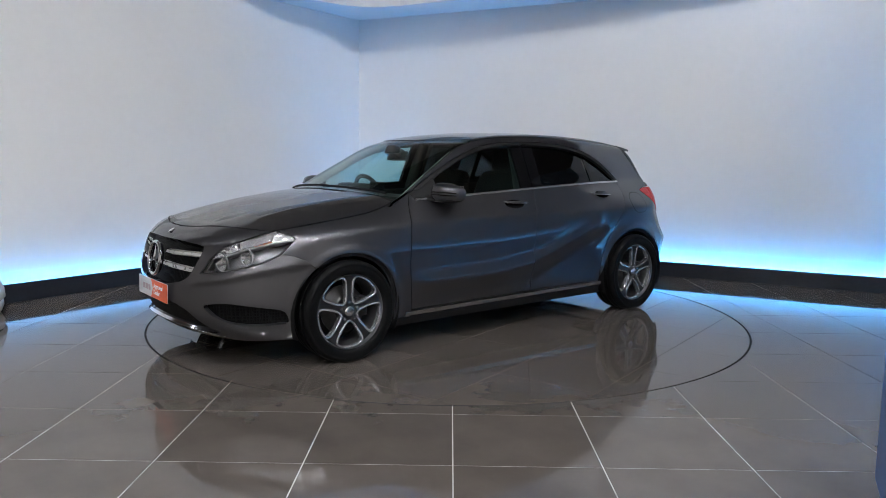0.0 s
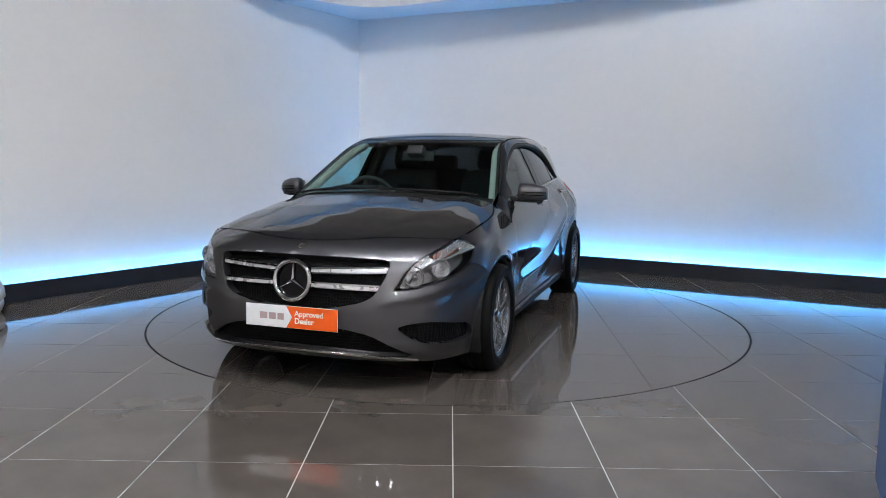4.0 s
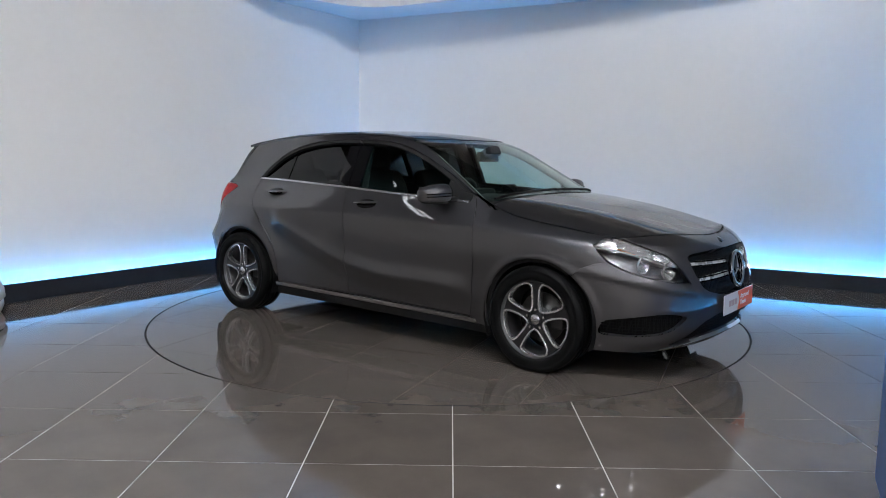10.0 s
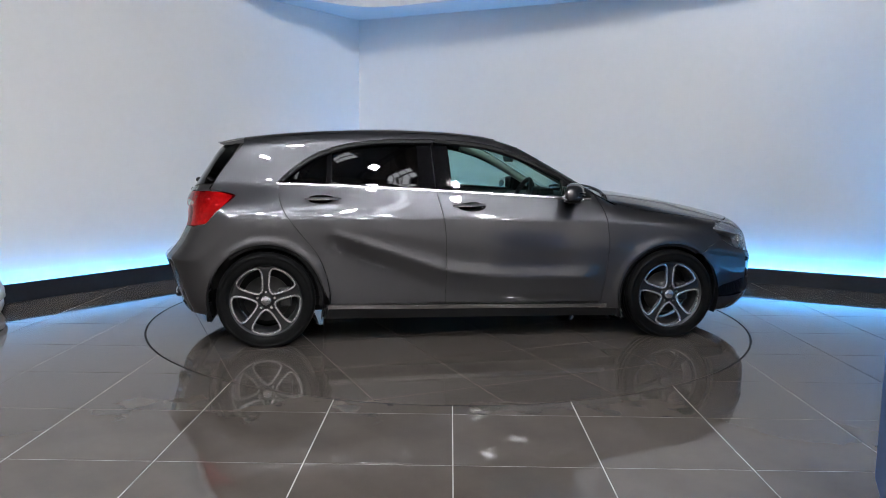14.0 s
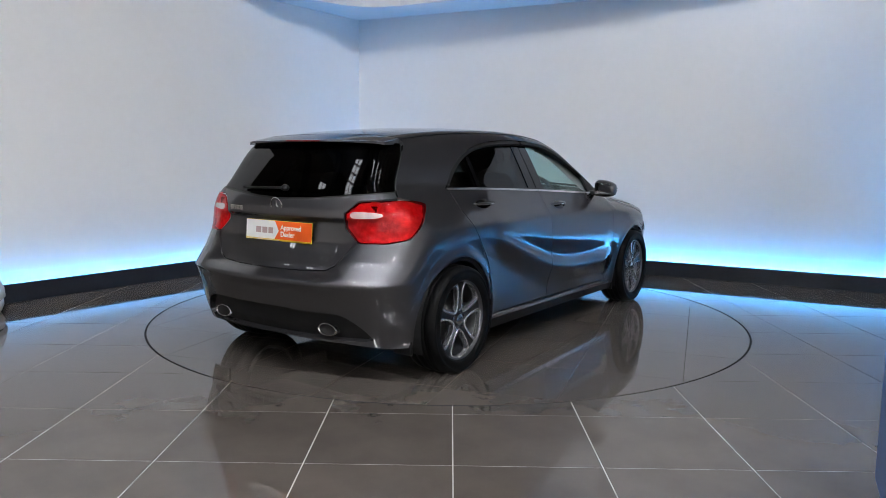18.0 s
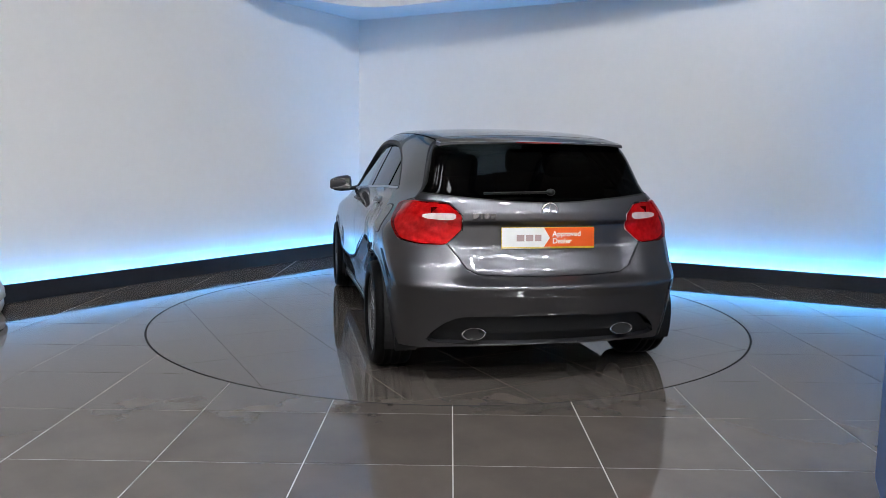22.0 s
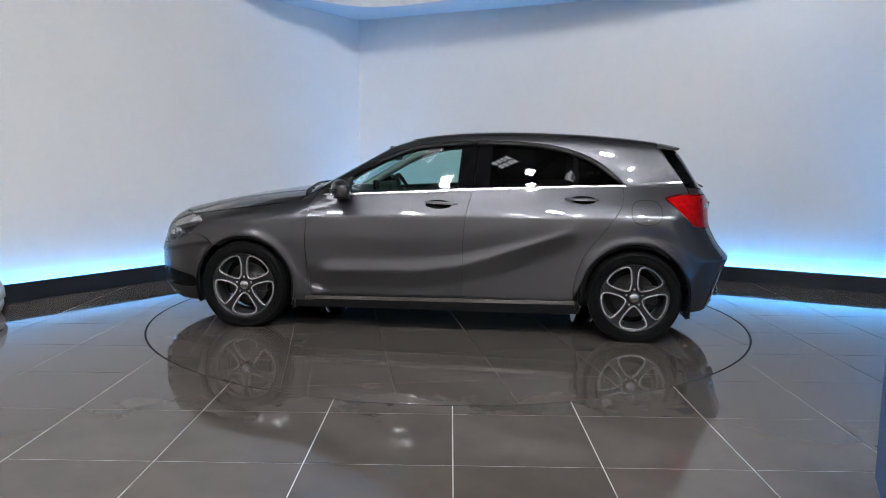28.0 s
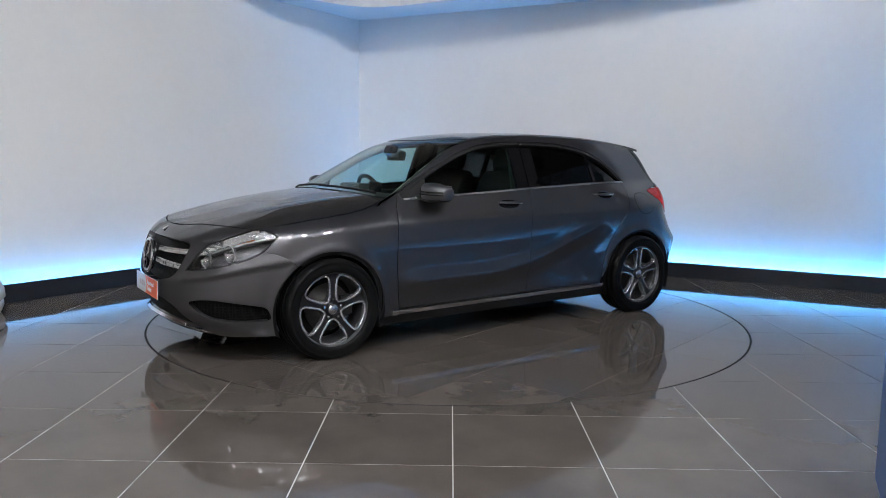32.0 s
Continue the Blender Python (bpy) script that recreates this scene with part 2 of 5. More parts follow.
def panel_lamp():
    """A square lamp on two wires, which shines down; its soft upward glow is added to brighten the roof."""
    e = new("panel_lamp")
    part("housing", boxed(-0.16, 0.16, -0.16, 0.16, -0.02, 0.03, None, 0.004), BEAM, e, "grey metal housing")
    part("lens", boxed(-0.135, 0.135, -0.135, 0.135, -0.026, -0.0205), BAY, e, "glowing white lens")
    part("roof_fill_lens", boxed(-0.135, 0.135, -0.135, 0.135, 0.0305, 0.036), BAY_ROOF_FILL, e, "added glowing top that brightens the roof")
    for x in (-0.12, 0.12):
        part("hanger", boxed(x - 0.004, x + 0.004, -0.004, 0.004, 0.03, 1.30), BEAM, e)
    return tagged(e, "square white panel lamp hanging from the hall roof", "lamp", group="panel lamps")


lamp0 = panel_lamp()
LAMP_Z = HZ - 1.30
# The last two rows are added fill that brightens the hall behind.
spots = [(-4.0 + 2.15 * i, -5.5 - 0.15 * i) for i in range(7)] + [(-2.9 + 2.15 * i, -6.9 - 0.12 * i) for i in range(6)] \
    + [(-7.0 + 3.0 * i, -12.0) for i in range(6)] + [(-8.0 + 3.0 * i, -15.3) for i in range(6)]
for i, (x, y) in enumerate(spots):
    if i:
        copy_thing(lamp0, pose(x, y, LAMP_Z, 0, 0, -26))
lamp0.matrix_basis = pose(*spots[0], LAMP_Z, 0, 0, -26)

for k in range(-4, 6):
    e = new("roof_beam")
    m = pose(-1.6 + 2.05 * k, -5.7 - 0.98 * k, HZ) @ ROW
    part("top_flange", boxed(-0.09, 0.09, -5.0, 5.0, -0.03, -0.001, m), BEAM, e)
    part("web", boxed(-0.012, 0.012, -5.0, 5.0, -0.33, -0.031, m), BEAM, e)
    part("bottom_flange", boxed(-0.09, 0.09, -5.0, 5.0, -0.36, -0.331, m), BEAM, e)
    tagged(e, "grey painted steel beam under the hall roof", "beam", group="roof beams")

# ---------------------------------------------------------------- things at the picture's rim
def equipment_housing():
    """The rounded end of a white machine that stands beside the booth's floor."""
    e = new("white_machine_housing")
    prof = [(0.0, 0.30), (0.05, 0.295), (0.10, 0.25), (0.125, 0.18), (0.13, 0.125)]
    low = [(0.115, 0.105), (0.118, 0.06), (0.10, 0.02), (0.09, 0.0)]
    for nm, pr, lab in (("upper_shell", prof, "white rounded upper shell"), ("lower_shell", low, "white lower shell")):
        V, F = [], []
        n = 28
        for r, z in pr:
            V += [((r + 0.12) * math.cos(2 * math.pi * i / n), (r + 0.12) * 1.6 * math.sin(2 * math.pi * i / n), z) for i in range(n)]
        for k in range(len(pr) - 1):
            F += [[k * n + i, (k + 1) * n + i, (k + 1) * n + (i + 1) % n, k * n + (i + 1) % n] for i in range(n)]
        F.append([i for i in range(n)])
        F.append([(len(pr) - 1) * n + n - 1 - i for i in range(n)])
        part(nm, mesh_of(nm, V, F, WHITE_PLASTIC, True), None, e, lab)
    # A black band fills the groove between the two shells.
    bm = bmesh.new()
    bmesh.ops.create_cone(bm, cap_ends=True, segments=28, radius1=0.225, radius2=0.225, depth=0.024, matrix=pose(0, 0, 0.115) @ Matrix.Diagonal((1, 1.6, 1, 1)))
    part("seam", bm, BLACK_SEAM, e, "black band between the two shells")
    return tagged(e, "white rounded plastic machine housing standing on the tiles", "machine")


equipment_housing().matrix_basis = pose(-3.60, -0.34, 0, 0, 0, 25)
def display_stand():
    """A plain blue stand beside the camera; all but one edge is made up."""
    e = new("display_stand")
    blue = plain("plain_blue", (0.10, 0.22, 0.55), 0.35, vary=0.06, scale=20)
    part("cabinet", boxed(0.0, 0.42, -0.22, 0.22, 0.06, 0.735, None, 0.004), blue, e)
    part("top_board", boxed(-0.004, 0.43, -0.23, 0.23, 0.735, 0.76, None, 0.004), blue, e)
    part("plinth", boxed(0.02, 0.40, -0.20, 0.20, 0.0, 0.06), KICK, e, "dark plinth")
    return tagged(e, "low plain blue stand on the tiled floor", "stand")


display_stand().matrix_basis = pose(1.492, -3.35, 0, 0, 0, -24)

# ---------------------------------------------------------------- the tiled floor round the turntable
X_LINE, Y_LINE = 0.024, -2.355
bed = part("ground", boxed(-HX - 0.2, HX + 0.2, HY0 - 0.2, HY1 + 0.2, -0.30, -0.0013), GROUT, None)
tagged(bed, "pale grout bed under the hall's floor tiles", "floor", kind="structure")
floor = new("floor")
tagged(floor, "polished dark grey porcelain floor tiles with pale joints", "floor", kind="structure")
R_HOLE = R_TABLE + 0.008
QUAD = []
for q in range(4):
    a0 = q * math.pi / 2
    arc = [(TABLE_X + R_HOLE * math.cos(a0 + math.pi / 2 * i / 90), TABLE_Y + R_HOLE * math.sin(a0 + math.pi / 2 * i / 90)) for i in range(91)]
    far = 9.0
    p, r = TABLE_X, TABLE_Y
    ends = {0: [(p, far), (far, far), (far, r)], 1: [(-far, r), (-far, far), (p, far)], 2: [(p, -far), (-far, -far), (-far, r)], 3: [(far, r), (far, -far), (p, -far)]}[q]
    QUAD.append(arc + ends)
TILE_T = 0.0155
whole = mesh_of("floor_tile", *slab([[(-PITCH / 2 + JOINT / 2, -PITCH / 2 + JOINT / 2), (PITCH / 2 - JOINT / 2, -PITCH / 2 + JOINT / 2),
                                     (PITCH / 2 - JOINT / 2, PITCH / 2 - JOINT / 2), (-PITCH / 2 + JOINT / 2, PITCH / 2 - JOINT / 2)]], 0.0, TILE_T), TILE)
REST = ([], [])
for i in range(-22, 22):
    for j in range(-29, 17):
        x0, y0 = X_LINE + i * PITCH + JOINT / 2, Y_LINE + j * PITCH + JOINT / 2
        x1, y1 = x0 + PITCH - JOINT, y0 + PITCH - JOINT
        cx, cy = (x0 + x1) / 2, (y0 + y1) / 2
        if abs(cx) > HX or not HY0 < cy < HY1:
            continue
        u0, u1, v0, v1 = x0 - TABLE_X, x1 - TABLE_X, y0 - TABLE_Y, y1 - TABLE_Y
        near = max(0, u0, -u1) ** 2 + max(0, v0, -v1) ** 2
        farc = max(u0 * u0, u1 * u1) + max(v0 * v0, v1 * v1)
        if farc < R_HOLE ** 2:
            continue
        if near >= R_HOLE ** 2:
            if abs(cx) < 4.6 and -3.9 < cy < 4.2:
                ob = new("floor_tile", whole)
                ob.parent = floor
                ob.location = (cx, cy, 0)
            else:
                v, f = slab([[(x0, y0), (x1, y0), (x1, y1), (x0, y1)]], 0.0, TILE_T)
                o = len(REST[0])
                REST[0].extend(v)
                REST[1].extend([[k + o for k in ff] for ff in f])
        else:
            ps = [clip_rect(q, x0, x1, y0, y1) for q in QUAD]
            v, f = slab([p for p in ps if len(p) > 2], 0.0, TILE_T, 0.0)
            if v:
                part("floor_tile", mesh_of("cut_tile", v, f, TILE), None, floor)
rest = part("outer_tiles", mesh_of("outer_tiles", *REST, TILE), None, floor)
tagged(rest, kind="stuff")

# the turntable: a steel-edged disc with its own tiles, which turns
turntable = new("turntable")
turntable.location = (TABLE_X, TABLE_Y, 0)
tagged(turntable, "round turntable flush with the floor, tiled like it", "turntable")
bm = bmesh.new()
bmesh.ops.create_cone(bm, cap_ends=True, segments=180, radius1=R_TABLE - 0.004, radius2=R_TABLE - 0.004, depth=0.1, matrix=pose(0, 0, -0.0512))
part("deck", bm, plain("grimy_grout", (0.05, 0.044, 0.038), 0.8, vary=0.25, scale=40), turntable)
V, F, n = [], [], 240
for r, z in ((R_TABLE - 0.004, -0.2), (R_TABLE - 0.004, -0.0005), (R_TABLE - 0.001, 0.0), (R_TABLE + 0.001, -0.001), (R_TABLE + 0.001, -0.2)):
    V += [(r * math.cos(2 * math.pi * i / n), r * math.sin(2 * math.pi * i / n), z) for i in range(n)]
for k in range(4):
    F += [[k * n + i, k * n + (i + 1) % n, (k + 1) * n + (i + 1) % n, (k + 1) * n + i][::-1] for i in range(n)]
part("edge_ring", mesh_of("edge_ring", V, F, STEEL_EDGE_AND_GAP), None, turntable, "dark steel edge ring")
n = 180
# A flat near-black ring paints the shade in the gap round the disc.
V = [(TABLE_X + r * math.cos(2 * math.pi * i / n), TABLE_Y + r * math.sin(2 * math.pi * i / n), -0.0012) for r in (R_TABLE + 0.001, R_HOLE + 0.002) for i in range(n)]
well = mesh_of("turntable_well", V, [[i, n + i, n + (i + 1) % n, (i + 1) % n] for i in range(n)], STEEL_EDGE_AND_GAP)
tagged(part("turntable_well", well, None, None), "flat dark ring painted as the shaded gap round the turntable", "floor trim", kind="structure")
disc = [((R_TABLE - 0.006) * math.cos(2 * math.pi * i / 200), (R_TABLE - 0.006) * math.sin(2 * math.pi * i / 200)) for i in range(200)]
TURN = radians(15.5)
for i in range(-5, 5):
    for j in range(-5, 5):
        x0, y0 = -0.03 + i * PITCH + 0.001, -0.005 + j * PITCH + 0.001
        p = clip_rect(disc, x0, x0 + PITCH - 0.002, y0, y0 + PITCH - 0.002)
        if len(p) > 2 and abs(area2(p)) > 4e-4:
            p = [(x * math.cos(TURN) - y * math.sin(TURN), x * math.sin(TURN) + y * math.cos(TURN)) for x, y in p]
            v, f = slab([p], 0.0, TILE_T, 0.001)
            if v:
                part("floor_tile", mesh_of("turntable_tile", v, f, TILE), None, turntable)


# ================================================================ the car
OX, OY = 0.024, -0.107          # the middle of its wheelbase, off the turntable's centre

PAINT = None


def car_paint():
    """Dark grey metallic paint under clear lacquer, with fine flakes and faint orange peel."""
    m, nt, b = shader("mountain_grey_metallic_paint")
    n1, n2 = noise_node(nt, 900.0, 2), noise_node(nt, 2.2, 3)
    r = ramp(nt, n1.outputs[0], [(0.3, (0.074, 0.073, 0.081)), (0.72, (0.120, 0.119, 0.130))])
    nt.links.new(r.outputs[0], b.inputs["Base Color"])
    b.inputs["Metallic"].default_value = 0.9
    b.inputs["Specular Tint"].default_value = (0.15, 0.15, 0.16, 1)
    rr = nt.nodes.new("ShaderNodeMapRange")
    rr.inputs["To Min"].default_value, rr.inputs["To Max"].default_value = 0.35, 0.40
    nt.links.new(n2.outputs[0], rr.inputs["Value"])
    nt.links.new(rr.outputs[0], b.inputs["Roughness"])
    b.inputs["Coat Weight"].default_value, b.inputs["Coat Roughness"].default_value = 1.0, 0.015
    b.inputs["Coat IOR"].default_value = 1.72
    peel = noise_node(nt, 60.0, 2)
    bp = nt.nodes.new("ShaderNodeBump")
    bp.inputs["Strength"].default_value, bp.inputs["Distance"].default_value = 0.012, 0.001
    nt.links.new(peel.outputs[0], bp.inputs["Height"])
    nt.links.new(bp.outputs[0], b.inputs["Coat Normal"])
    return m


PAINT = car_paint()
SEAL = plain("black_rubber_seal", (0.008, 0.008, 0.008), 0.6, vary=0.2, scale=50)
BLACK_GLOSS = plain("gloss_black_trim_and_shade", (0.005, 0.005, 0.006), 0.03, vary=0.15, rough_vary=0.015, spec=0.25)
BLACK_PLASTIC = plain("grained_black_plastic", (0.008, 0.008, 0.0085), 0.55, vary=0.2, scale=120, bump=0.4, spec=0.3)
CHROME = plain("bright_chrome", (0.80, 0.80, 0.82), 0.10, 1.0, vary=0.04, rough_vary=0.03)
BELT_CHROME = plain("dull_chrome_strip", (0.50, 0.50, 0.52), 0.22, 0.9, vary=0.05, rough_vary=0.04)
SATIN = plain("satin_silver_trim", (0.62, 0.62, 0.64), 0.26, 1.0, vary=0.05, rough_vary=0.04)
ALLOY = plain("machined_alloy", (0.60, 0.60, 0.62), 0.24, 0.8, vary=0.08, scale=60, rough_vary=0.05)
LOUVRE = plain("silver_louvre", (0.60, 0.60, 0.61), 0.28, 0.55, vary=0.05)
RIM_DARK = plain("dark_grey_wheel_paint", (0.013, 0.013, 0.014), 0.35, 0.1, vary=0.15, scale=30)
RIM_BARREL = plain("silver_rim_barrel", (0.13, 0.13, 0.135), 0.32, 0.85, vary=0.1, scale=20)
TYRE = plain("black_tyre_rubber", (0.0045, 0.0045, 0.0047), 0.6, spec=0.12, vary=0.25, scale=40, bump=0.15)
DISC_IRON = plain("brushed_brake_iron", (0.07, 0.067, 0.064), 0.4, 0.7, vary=0.25, scale=25)
CLEAR_GLASS = glass("green_tinted_glass", (0.60, 0.80, 0.76))
SCREEN_GLASS = glass("clear_windscreen_glass", (0.66, 0.82, 0.78))
PRIVACY_GLASS = glass("dark_privacy_glass", (0.045, 0.047, 0.052))
LAMP_CLEAR = glass("clear_lamp_cover", (0.93, 0.94, 0.95))
LAMP_RED = glass("red_lamp_cover", (0.86, 0.006, 0.010))
TAIL_INNER = plain("pale_lamp_inner", (0.60, 0.57, 0.57), 0.35, 0.3, vary=0.6, scale=28, bump=1.0)
AMBER = plain("amber_lamp_insert", (0.52, 0.11, 0.015), 0.25, vary=0.1, coat=1.0)
LAMP_SILVER = plain("silver_lamp_reflector", (0.80, 0.80, 0.82), 0.10, 0.75, vary=0.1, scale=60, bump=0.15, rough_vary=0.03)
LAMP_MID = plain("silver_lamp_lining", (0.32, 0.32, 0.34), 0.22, 0.5, vary=0.2, scale=35, bump=0.8)
LAMP_GREY = plain("grey_lamp_bezel", (0.19, 0.19, 0.195), 0.3, 0.25, vary=0.1)
def honeycomb():
    """Black plastic mesh: thin ribs, the shade in its cells painted near black."""
    m, nt, b = shader("black_honeycomb_plastic")
    co = nt.nodes.new("ShaderNodeTexCoord")
    v = nt.nodes.new("ShaderNodeTexVoronoi")
    v.feature = "DISTANCE_TO_EDGE"
    v.inputs["Scale"].default_value, v.inputs["Randomness"].default_value = 62.0, 0.15
    nt.links.new(co.outputs["Object"], v.inputs["Vector"])
    r = ramp(nt, v.outputs["Distance"], [(0.06, (0.007, 0.007, 0.0075)), (0.12, (0.001, 0.001, 0.001))])
    nt.links.new(r.outputs[0], b.inputs["Base Color"])
    b.inputs["Roughness"].default_value, b.inputs["Specular IOR Level"].default_value = 0.5, 0.1
    bp = nt.nodes.new("ShaderNodeBump")
    bp.inputs["Strength"].default_value, bp.inputs["Distance"].default_value, bp.invert = 0.8, 0.006, True
    nt.links.new(v.outputs["Distance"], bp.inputs["Height"])
    nt.links.new(bp.outputs[0], b.inputs["Normal"])
    return m


MESH_BLACK = honeycomb()
CABIN = plain("black_cabin_plastic", (0.018, 0.018, 0.019), 0.6, vary=0.2, scale=60, bump=0.2)
FABRIC = plain("black_seat_cloth", (0.022, 0.022, 0.024), 0.9, vary=0.25, scale=200, bump=0.4, spec=0.2)
HEADLINER = plain("grey_headliner_cloth", (0.40, 0.39, 0.37), 0.9, vary=0.05, scale=150)
PLATE_WHITE = plain("white_plate_plastic", (0.80, 0.80, 0.81), 0.25, vary=0.02)
PLATE_ORANGE = plain("orange_plate_print", (0.86, 0.115, 0.012), 0.3, vary=0.03)
PLATE_YELLOW = plain("yellow_plate_plastic", (0.75, 0.55, 0.03), 0.3, vary=0.03)
PRINT_GREY = plain("dark_red_print", (0.42, 0.30, 0.31), 0.4, vary=0.03)
PRINT_WHITE = plain("white_print", (0.9, 0.9, 0.9), 0.4, vary=0.02)


# ---------------------------------------------------------------- its surface: one smooth body from sections
def table(xs, ys, soft):
    """A smooth curve through a few values: straight from knot to knot, then blurred by soft metres."""
    g = np.arange(-3.2, 3.2, 0.002)
    v = np.interp(g, xs, ys)
    lo, hi = (ys[1] - ys[0]) / (xs[1] - xs[0]), (ys[-1] - ys[-2]) / (xs[-1] - xs[-2])
    v = np.where(g < xs[0], ys[0] + lo * (g - xs[0]), np.where(g > xs[-1], ys[-1] + hi * (g - xs[-1]), v))
    n = int(soft * 3 / 0.002)
    if n:
        k = np.exp(-0.5 * (np.arange(-n, n + 1) * 0.002 / soft) ** 2)
        v = np.convolve(np.pad(v, n, "edge"), k / k.sum(), "valid")
    return lambda x: np.interp(x, g, v)


HOOD = table([0.6, 1.0, 1.15, 1.48, 1.69, 1.9, 2.0, 2.06, 2.11, 2.16, 2.22], [1.05, 0.995, 0.978, 0.928, 0.886, 0.836, 0.808, 0.788, 0.763, 0.720, 0.62], 0.03)
ROOF = table([-2.0, -1.75, -1.54, -1.3, -1.04, -0.7, -0.44, -0.14, 0.116, 0.33, 0.63, 0.886, 1.2], [1.225, 1.298, 1.345, 1.375, 1.397, 1.412, 1.415, 1.405, 1.381, 1.328, 1.176, 1.036, 0.86], 0.05)
ROOF_K = table([-1.8, -1.0, 0.1, 0.5, 1.0], [0.075, 0.075, 0.085, 0.13, 0.15], 0.1)
WIDE = table([-2.0, -1.7, -1.35, -0.9, -0.3, 0.4, 0.9, 1.3, 1.6, 1.85, 2.1], [0.80, 0.862, 0.886, 0.878, 0.870, 0.868, 0.874, 0.886, 0.868, 0.815, 0.74], 0.08)
BELT_W = table([-1.9, -1.6, -1.28, -0.6, 0.0, 0.5, 0.9, 1.1], [0.615, 0.665, 0.722, 0.765, 0.778, 0.776, 0.765, 0.75], 0.08)
RAIL_W = table([-1.8, -1.5, -1.0, -0.4, 0.1, 0.5, 1.0], [0.505, 0.535, 0.588, 0.605, 0.595, 0.570, 0.54], 0.08)
BELT_Z = table([-1.6, -1.29, -0.96, -0.275, 0.3, 0.62, 0.9], [1.045, 1.034, 1.028, 0.999, 0.968, 0.951, 0.94], 0.05)
SHOULDER = table([-1.6, -1.0, -0.2, 0.9, 1.63], [0.83, 0.823, 0.824, 0.802, 0.775], 0.05)
DROP = table([-1.2, -0.93, -0.70, -0.44, -0.2, 0.15, 0.85], [0.815, 0.735, 0.655, 0.562, 0.482, 0.432, 0.424], 0.05)
DROP_ON = table([-1.30, -1.02, -0.90, 0.76, 0.96], [0.0, 0.25, 1.0, 1.0, 0.0], 0.03)
NOSE = table([0.10, 0.19, 0.24, 0.30, 0.40, 0.47, 0.56, 0.65, 0.71, 0.76, 0.81], [2.0, 2.13, 2.185, 2.205, 2.208, 2.205, 2.190, 2.165, 2.140, 2.11, 2.07], 0.012)
TAIL = table([0.15, 0.22, 0.30, 0.385, 0.41, 0.50, 0.552, 0.575, 0.602, 0.630, 0.70, 0.75, 0.865, 0.885, 0.93, 0.985, 1.02, 1.29, 1.4],
             [-1.93, -1.97, -2.02, -2.025, -2.035, -2.060, -2.082, -2.052, -2.00, -1.978, -1.940, -1.905, -1.898, -1.930, -1.924, -1.893, -1.868, -1.690, -1.62], 0.006)


def hinge(t, r):
    return 0.5 * (t + np.sqrt(t * t + r * r))


def smax(a, b, k):
    h = np.maximum(k - np.abs(a - b), 0) / k
    return np.maximum(a, b) + h * h * k * 0.25


def half_width(x, z):
    """The half width of the body at x and height z: sill, creased door side, shoulder, belt and roof rail."""
    w, zs, on = WIDE(x), SHOULDER(x), np.clip(DROP_ON(x), 0, 1)
    z2 = np.minimum(DROP(x), zs - 0.03)
    zb, wb, wr = BELT_Z(x), BELT_W(x), RAIL_W(x)
    fr = (1 - on) * np.clip((x - 0.3) / 0.3, 0, 1)
    za, zm = z2 + (zs - z2) * 0.58, z2 + (zs - z2) * 0.22
    k = np.clip((zs - z2) / 0.3, 0, 1)
    knots = [(0.12 + 0 * x, w - 0.085), (0.24 + 0 * x, w - 0.040), (z2 - 0.12, w - 0.014 - 0.028 * on - 0.022 * fr), (z2, w - 0.004 * (1 - on) + 0.003 * on - 0.018 * fr), (zm, w - 0.003 - 0.011 * k * on - 0.010 * k * fr), (za, w - 0.002 + 0.003 * k),
             (zs, w - 0.004 - 0.004 * k), (zs + 0.065, w - 0.040), (zb, wb), (zb + 0.20, wb + (wr - wb) * 0.47), (1.38 + 0 * x, wr)]
    soft = [0.03, 0.05, 0.04, 0.012, 0.03, 0.05, 0.010, 0.09, 0.03, 0.15]
    # the drop line fades to a plain curve where it ends
    soft[3] = 0.012 + 0.10 * (1 - on)
    y = knots[0][1] + 0 * z
    s0 = (knots[1][1] - knots[0][1]) / (knots[1][0] - knots[0][0])
    y = y + s0 * (z - knots[0][0])
    for i in range(1, len(knots) - 1):
        s1 = (knots[i + 1][1] - knots[i][1]) / np.maximum(knots[i + 1][0] - knots[i][0], 0.012)
        y = y + (s1 - s0) * hinge(z - knots[i][0], soft[i])
        s0 = s1
    for hx, rr in ((1.349, 0.352), (-1.349, 0.357)):
        d = np.hypot(x - hx, z - 0.303)
        y = y + 0.010 * np.exp(-((d - rr - 0.012) / 0.030) ** 2) * (z < 0.80)
    return y


def top_hood(x, y):
    a = np.abs(y)
    return HOOD(x) - 0.10 * y * y - 0.33 * np.maximum(a - 0.3, 0) ** 3 + 0.005 * np.exp(-((a - 0.34 - 0.20 * (2.1 - x)) / 0.10) ** 2)


def top_roof(x, y):
    return ROOF(x) - ROOF_K(x) * y * y


def nose(y, z):
    return NOSE(z) - 0.26 * y * y - 0.77 * y ** 6


TAIL_SIDE = table([0.15, 0.30, 0.41, 0.50, 0.555, 0.66, 0.78, 0.90, 0.985, 1.02, 1.29, 1.4], [-1.93, -1.995, -2.030, -2.058, -2.080, -1.995, -1.932, -1.918, -1.893, -1.868, -1.690, -1.62], 0.009)


def tail(y, z):
    s = np.clip((np.abs(y) - 0.38) / 0.20, 0, 1)
    s = s * s * (3 - 2 * s)
    return TAIL(z) * (1 - s) + TAIL_SIDE(z) * s + 0.21 * y * y + 0.55 * y ** 8


